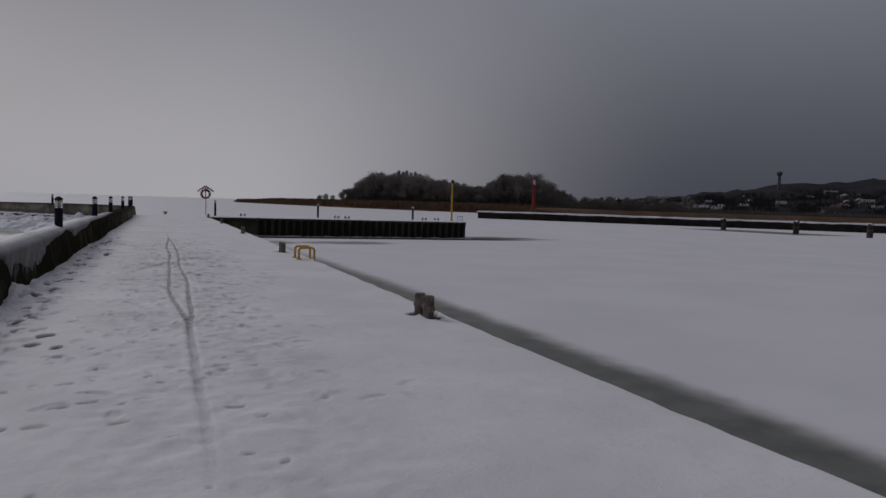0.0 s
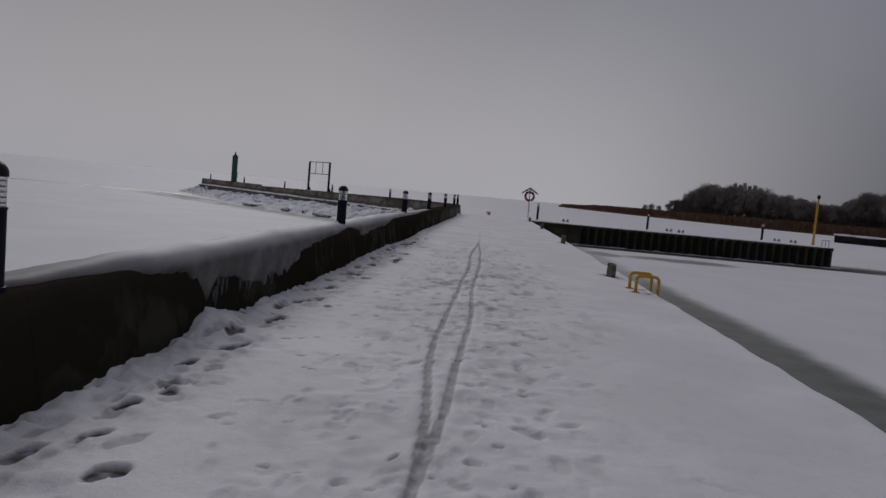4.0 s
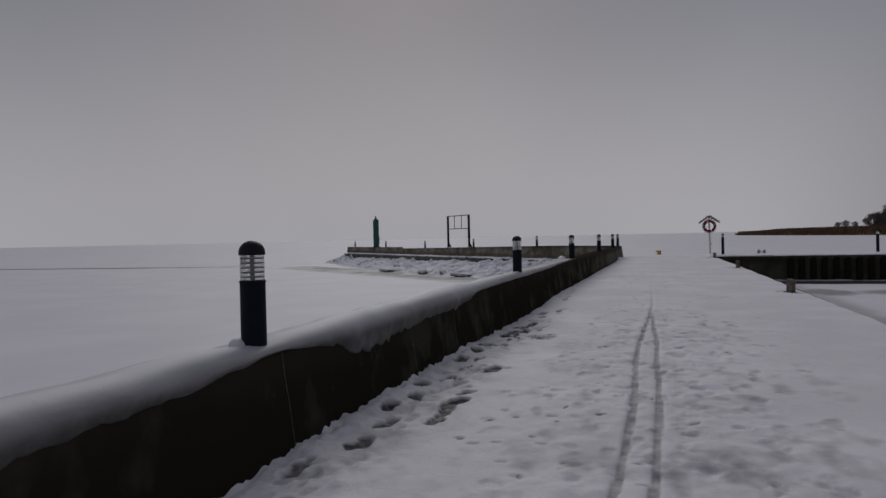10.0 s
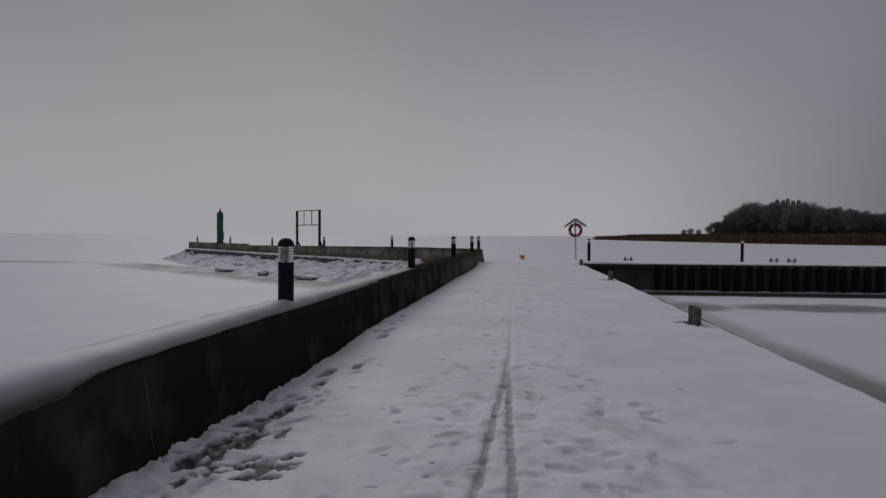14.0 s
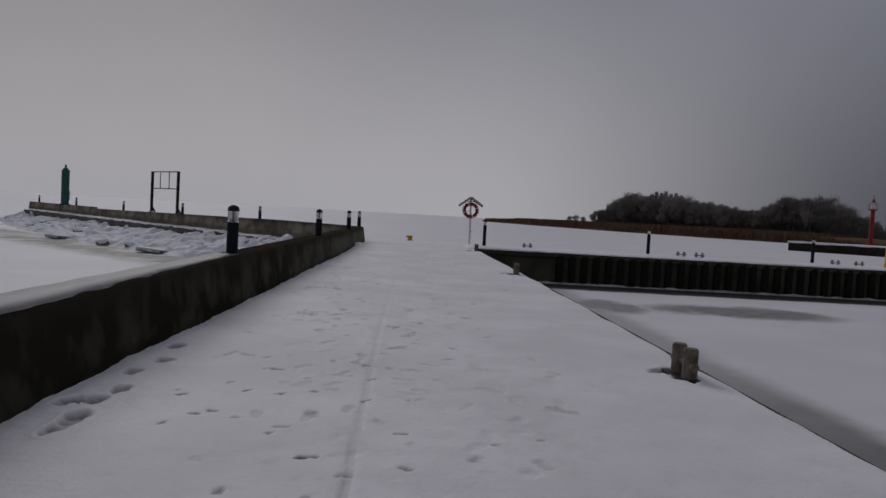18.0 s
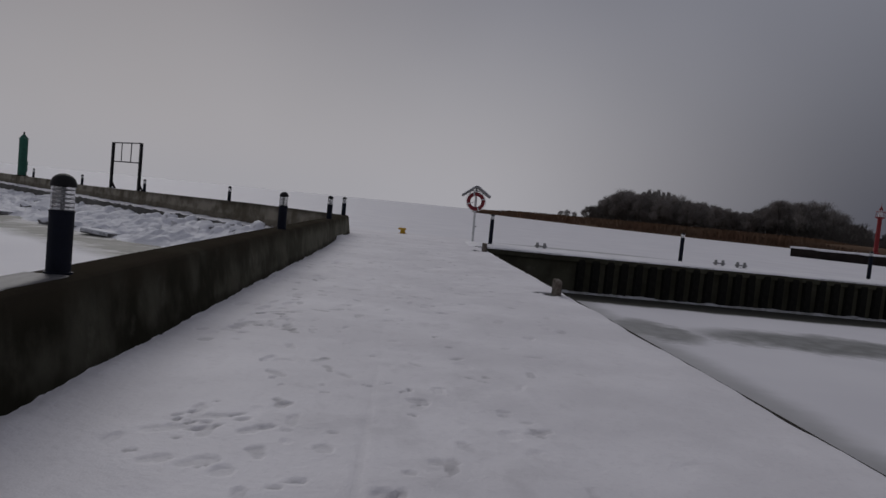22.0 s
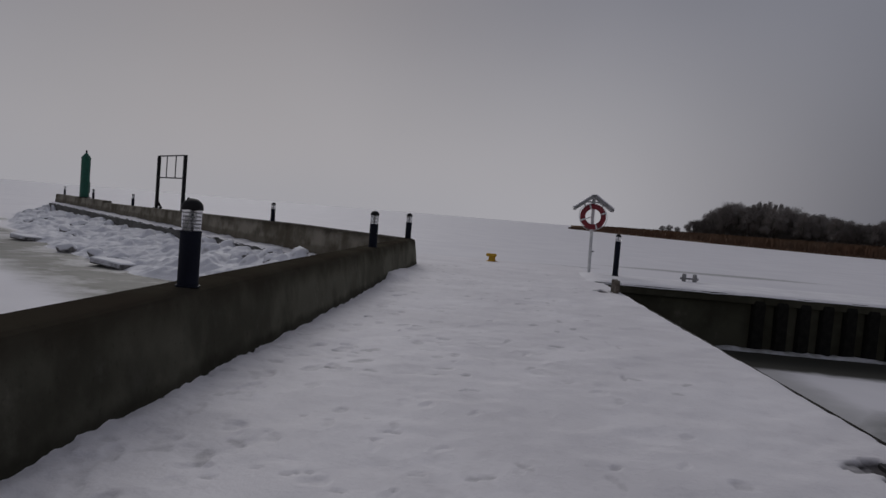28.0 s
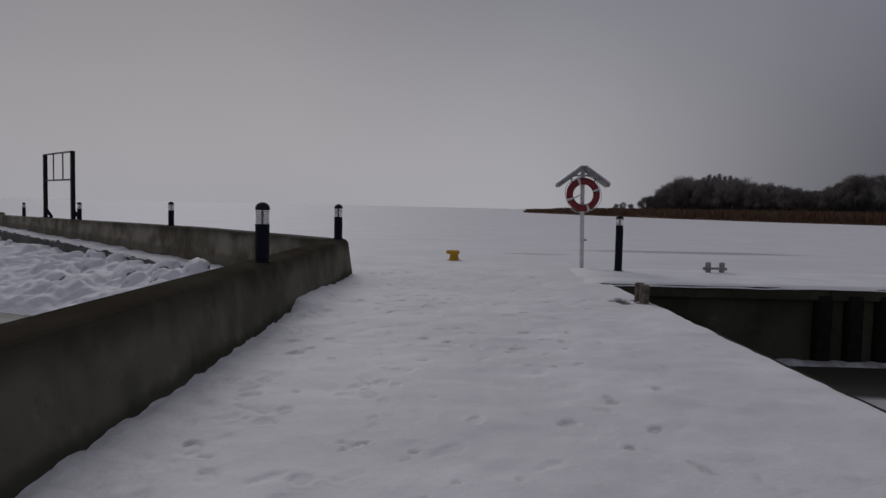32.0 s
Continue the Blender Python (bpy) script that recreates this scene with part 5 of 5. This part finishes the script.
def reeds():
    rows = []
    for u in np.linspace(0, len(SHORE) - 1.001, 90):
        p, n, _ = shore_at(u)
        taper = min(1, 0.12 + u * 0.9)
        rows.append([(p + n * w * taper + Vector((0, 0, z))) for w, z in ((-1, ICE_Z - 0.2), (0.5, ICE_Z + 1.0), (2.5, ICE_Z + 2.5), (60, 1.5), (220, 1.5))])
    land = part("shore", grid_mesh("shore", np.array([[tuple(q) for q in r] for r in rows]), M_LAND), M_LAND)
    tagged(land, "low marshy shore under brown reed", "ground", kind="structure")
    V, F = [], []
    g = np.random.RandomState(5)
    for _ in range(24000):
        u = g.uniform(0, 4.45)
        p, n, ln = shore_at(u)
        taper = min(1, 0.12 + u * 0.9)
        w = g.uniform(0, 1) ** 1.7 * 55 * taper
        q = p + n * (w + g.normal(0, 0.8))
        h = g.uniform(2.5, 3.4) * (0.45 + 0.55 * min(1, u * 1.6)) * min(1, 0.25 + (4.45 - u) * 1.1)
        wd = g.uniform(0.06, 0.20)
        lean = g.normal(0, 0.25)
        b = len(V)
        z = ICE_Z + 0.1 + min(0.6, w * 0.1)
        V += [(q.x - wd, q.y, z), (q.x + wd, q.y, z), (q.x + lean + wd * 0.3, q.y + g.normal(0, 0.2), z + h), (q.x + lean - wd * 0.5, q.y, z + h * 0.86)]
        F.append((b, b + 1, b + 2, b + 3))
    me = bpy.data.meshes.new("reeds")
    me.from_pydata(V, [], F)
    me.materials.append(M_REED)
    tagged(new("reeds", me), "belt of dry brown reed along the shore", "reeds", kind="stuff")


reeds()


def poplar_proto(seed, h):
    """Leafless poplar: straight trunk with a narrow crown of steep twigs."""
    r = random.Random(seed)
    t = thing("bare_poplar", "slender leafless poplar rising out of the wood", "tree", "trees on the far shore")
    part("trunk", rod(bmesh.new(), (0, 0, -0.8), (0, 0, h * 0.97), h * 0.014, h * 0.002, 7), M_BARK, t)
    V, F = [], []
    for _ in range(2600):
        z = h * r.uniform(0.25, 0.96)
        wide = h * 0.075 * math.sin(math.pi * min(1, (1.04 - z / h) / 0.8)) ** 0.7
        a = r.uniform(0, 6.28)
        q = wide * math.sqrt(r.random())
        p = Vector((q * math.cos(a), q * math.sin(a), z))
        d = Vector((0.25 * math.cos(a) + r.gauss(0, 0.1), 0.25 * math.sin(a) + r.gauss(0, 0.1), 1)).normalized()
        w = d.cross(Vector((r.gauss(0, 1), r.gauss(0, 1), 0))).normalized() * h * r.uniform(0.001, 0.0024)
        e = p + d * h * r.uniform(0.03, 0.08)
        k = len(V)
        V += [tuple(p - w), tuple(p + w), tuple(e + w * 0.25), tuple(e - w * 0.25)]
        F.append((k, k + 1, k + 2, k + 3))
    me = bpy.data.meshes.new("crown")
    me.from_pydata(V, [], F)
    me.materials.append(M_TWIG)
    part("crown", me, M_TWIG, t)
    return t


def tree_proto(seed, h, slim, name="bare_tree"):
    """Leafless tree: tapered trunk with limbs, crown of uneven lobes of fine twigs."""
    r = random.Random(seed)
    t = thing(name, "tall leafless tree in the wood behind the reed", "tree", "trees on the far shore")
    bm = bmesh.new()
    fork = Vector((r.gauss(0, 0.3), r.gauss(0, 0.3), h * r.uniform(0.22, 0.32)))
    rod(bm, (0, 0, -0.8), fork, h * 0.018, h * 0.013, 7)
    V, F = [], []
    lobes = []
    for k in range(11):
        a = r.uniform(0, 6.28)
        z = h * (0.34 + 0.52 * (k + r.random()) / 11)
        out = h * slim * r.uniform(0.05, 0.26) * math.sin(math.pi * min(1, max(0.15, 1.12 - z / h))) ** 0.6
        lobes.append((Vector((out * math.cos(a), out * math.sin(a), z)), h * r.uniform(0.085, 0.14)))
    lobes.append((Vector((r.gauss(0, 0.4), r.gauss(0, 0.4), h * 0.88)), h * 0.10))
    for c, rad in lobes:
        mid = fork.lerp(c, 0.5) + Vector((0, 0, 0.03 * h))
        rod(bm, fork, mid, h * 0.009, h * 0.006, 5)
        rod(bm, mid, c + Vector((0, 0, rad * 0.6)), h * 0.006, h * 0.002, 5)
        for _ in range(5):
            e = Vector((r.gauss(0, 1), r.gauss(0, 1), r.gauss(0.5, 0.7))).normalized()
            rod(bm, mid.lerp(c, r.uniform(0.3, 1)), c + e * rad * 0.9, h * 0.003, h * 0.001, 4)
        for _ in range(620):
            e = Vector((r.gauss(0, 1), r.gauss(0, 1), r.gauss(0.25, 0.9))).normalized()
            p = c + e * rad * r.uniform(0.1, 1.0) * Vector((1, 1, 1)).length / 1.732
            d = (e + Vector((r.gauss(0, 0.4), r.gauss(0, 0.4), r.gauss(0.45, 0.4)))).normalized()
            ln = h * r.uniform(0.03, 0.085)
            w = d.cross(Vector((r.gauss(0, 1), r.gauss(0, 1), r.gauss(0, 1)))).normalized() * h * r.uniform(0.0010, 0.0024)
            k = len(V)
            V += [tuple(p - w), tuple(p + w), tuple(p + d * ln + w * 0.25), tuple(p + d * ln - w * 0.25)]
            F.append((k, k + 1, k + 2, k + 3))
    me = bpy.data.meshes.new("crown")
    me.from_pydata(V, [], F)
    me.materials.append(M_TWIG)
    part("trunk", bm, M_BARK, t)
    part("crown", me, M_TWIG, t)
    return t


def wood():
    protos = [tree_proto(100 + k, 20, 0.8 + 0.2 * (k % 3)) for k in range(6)]
    placed = 0
    # distance along the line of sight, bearing from the quay, and height of the canopy
    spots = []
    for az in np.arange(14.3, 31.6, 0.26):
        top = np.interp(az, [14.3, 15.0, 16.2, 17.2, 18.3, 19.6, 20.4, 21.5, 23.5, 24.8, 25.6, 26.6, 27.8, 28.8, 30.2, 31.6],
                        [1.2, 2.2, 2.6, 2.25, 2.5, 2.35, 2.15, 2.1, 1.75, 1.7, 2.4, 2.85, 2.75, 2.4, 1.6, 1.1])
        dist = np.interp(az, [14, 20, 26, 32], [440, 420, 390, 350])
        top *= 0.935 + 0.07 * math.sin(az * 6.3) + 0.03 * math.sin(az * 15.1)
        spots.append((az + rng.gauss(0, 0.1), dist * rng.uniform(0.97, 1.06), top * rng.uniform(0.92, 1.04)))
        spots.append((az + rng.gauss(0, 0.15), dist * rng.uniform(1.04, 1.12), top * rng.uniform(0.75, 0.98)))
        spots.append((az + rng.gauss(0, 0.12), dist * rng.uniform(1.12, 1.20), top * rng.uniform(0.70, 0.92)))
    for az, top in ((11.5, 0.50), (12.0, 0.62), (12.5, 0.52), (13.4, 1.0), (13.8, 1.12), (14.1, 1.05)):
        spots.append((az, 450, top))
    for az in np.arange(31.5, 41, 0.7):
        spots.append((az + rng.gauss(0, 0.2), rng.uniform(360, 420), rng.uniform(0.8, 1.3)))
    for az, dist, top in spots:
        x, y = dist * math.sin(radians(az)), dist * math.cos(radians(az)) - 1
        h = dist * math.tan(radians(top)) + 1.0
        sink = 0.42 * h if top < 1.4 and az < 14.2 else 0.0
        h += sink
        s = h / 20.0
        m = pose(x, y, 0.3 - sink, 0, 0, rng.uniform(0, 360)) @ Matrix.Diagonal((s * rng.uniform(1.0, 1.4), s * rng.uniform(1.0, 1.4), s, 1))
        if placed < len(protos):
            protos[placed].matrix_basis = m
        else:
            c = copy_thing(rng.choice(protos), m)
            c.matrix_basis = m
        placed += 1
    poplar = poplar_proto(140, 20)
    for k, (az, top) in enumerate(((17.35, 2.42), (17.7, 2.62), (18.05, 2.55), (18.35, 2.66), (18.7, 2.52), (19.05, 2.56), (19.45, 2.4))):
        x, y = 458 * math.sin(radians(az)), 458 * math.cos(radians(az)) - 1
        s = (458 * math.tan(radians(top)) + 1.0) / 20.0
        m = pose(x, y, 0.3, 0, 0, 50 * k) @ Matrix.Diagonal((s, s, s, 1))
        if k == 0:
            poplar.matrix_basis = m
        else:
            copy_thing(poplar, m).matrix_basis = m
    # undergrowth that closes the gaps between the trunks
    V, F = [], []
    g = np.random.RandomState(9)
    for _ in range(66000):
        az = g.uniform(13.6, 60)
        dist = np.interp(az, [14, 20, 26, 30, 33, 36.6, 47, 59], [440, 420, 390, 345, 302, 290, 328, 400]) * g.uniform(0.98, 1.1)
        x, y = dist * math.sin(radians(az)), dist * math.cos(radians(az)) - 1
        k = len(V)
        z0 = (0.2 if az < 31 else -0.9) + g.uniform(0, 1) ** 1.5 * (8.5 if az < 31 else 4.4 + 1.0 * math.sin(az * 2.3) if az < 40 else 2.2)
        ln, a, w = g.uniform(0.8, 2.2), g.normal(0, 0.5), g.uniform(0.06, 0.17)
        V += [(x - w, y, z0), (x + w, y, z0), (x + w * 0.4 + ln * math.sin(a), y + g.normal(0, 0.12), z0 + ln * math.cos(a)), (x - w * 0.4 + ln * math.sin(a), y, z0 + ln * math.cos(a))]
        F.append((k, k + 1, k + 2, k + 3))
    me = bpy.data.meshes.new("undergrowth")
    me.from_pydata(V, [], F)
    me.materials.append(M_BUSH)
    tagged(new("undergrowth", me), "dense bare undergrowth between the trees", "bushes", kind="stuff")


wood()


def town():
    az = np.linspace(26, 75, 120)
    rows = []
    for a in az:
        top = np.interp(a, [26, 34, 40, 46, 52, 60, 75], [4, 16, 30, 52, 62, 66, 70]) + 1.6 * math.sin(a * 1.1) + 0.8 * math.sin(a * 2.9 + 1) + rng.gauss(0, 0.9)
        rows.append([(d * math.sin(radians(a)), d * math.cos(radians(a)), z) for d, z in ((430, 0.0), (700, top * 0.18), (1000, top * 0.5), (1350, top), (2200, top * 0.6))])
    tagged(part("hill", grid_mesh("hill", np.array(rows), M_HILL), M_HILL), "wooded hill behind the town in dull light", "hill", kind="structure")
    for k in range(60):
        a, d = rng.uniform(36.5, 59), rng.uniform(480, 980)
        top = np.interp(a, [26, 34, 40, 46, 52, 60, 75], [4, 16, 30, 52, 62, 66, 70])
        z = np.interp(d, [430, 700, 1000, 1350], [0, top * 0.18, top * 0.5, top])
        w, l, h = rng.uniform(3.5, 6), rng.uniform(5, 10), rng.uniform(2.6, 4.4)
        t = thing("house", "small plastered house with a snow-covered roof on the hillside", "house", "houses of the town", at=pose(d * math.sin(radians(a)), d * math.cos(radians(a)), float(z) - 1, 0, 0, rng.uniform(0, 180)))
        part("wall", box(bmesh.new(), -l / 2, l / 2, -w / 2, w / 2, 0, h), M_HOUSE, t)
        rh = w * rng.uniform(0.35, 0.55)
        bm = bmesh.new()
        v = [bm.verts.new(q) for q in ((-l / 2 - 0.4, -w / 2 - 0.4, h), (l / 2 + 0.4, -w / 2 - 0.4, h), (l / 2 + 0.4, w / 2 + 0.4, h), (-l / 2 - 0.4, w / 2 + 0.4, h), (-l / 2 - 0.4, 0, h + rh), (l / 2 + 0.4, 0, h + rh))]
        for f in ((0, 1, 5, 4), (2, 3, 4, 5), (0, 4, 3), (1, 2, 5), (0, 3, 2, 1)):
            bm.faces.new([v[i] for i in f])
        part("roof", bm, M_ROOFSNOW if rng.random() < 0.6 else M_BRICKRED, t)
        for j in range(3):
            x = (j - 1) * l * 0.3
            part("window", box(bmesh.new(), x - 0.6, x + 0.6, -w / 2 - 0.04, w / 2 + 0.04, h * 0.35, h * 0.35 + 1.4), M_PANE, t)
    # garden trees and scrub between the houses
    V, F = [], []
    g = np.random.RandomState(12)
    clumps = [(g.uniform(30, 60), g.uniform(440, 1050), g.uniform(3, 8)) for _ in range(150)]
    for _ in range(16000):
        a, d, tall = clumps[g.randint(len(clumps))]
        a, d = a + g.normal(0, 0.45), d + g.normal(0, 12)
        top = np.interp(a, [26, 34, 40, 46, 52, 60, 75], [4, 16, 30, 52, 62, 66, 70])
        z = np.interp(d, [430, 700, 1000, 1350], [0, top * 0.18, top * 0.5, top]) + g.uniform(0, 1) ** 1.3 * tall
        x, y = d * math.sin(radians(a)), d * math.cos(radians(a))
        w, ln, q = g.uniform(0.2, 0.6), g.uniform(1.2, 3.0), g.normal(0, 0.8)
        k = len(V)
        V += [(x - w, y, z), (x + w, y, z), (x + w * 0.4 + ln * math.sin(q), y, z + ln * math.cos(q)), (x - w * 0.4 + ln * math.sin(q), y, z + ln * math.cos(q))]
        F.append((k, k + 1, k + 2, k + 3))
    me = bpy.data.meshes.new("garden_scrub")
    me.from_pydata(V, [], F)
    me.materials.append(M_SCRUB)
    tagged(new("garden_scrub", me), "dark bare trees and scrub among the houses", "bushes", kind="stuff")
    a, d = 46.5, 1150
    t = thing("water_tower", "distant water tower on the hilltop", "tower", at=pose(d * math.sin(radians(a)), d * math.cos(radians(a)), 30))
    part("shaft", lathe(bmesh.new(), [(2.4, 0), (2.0, 29)], 16), M_HAZE, t)
    part("tank", lathe(bmesh.new(), [(2.2, 28), (4.2, 31), (4.2, 33.5), (1.5, 35)], 20), M_HAZE, t)


town()
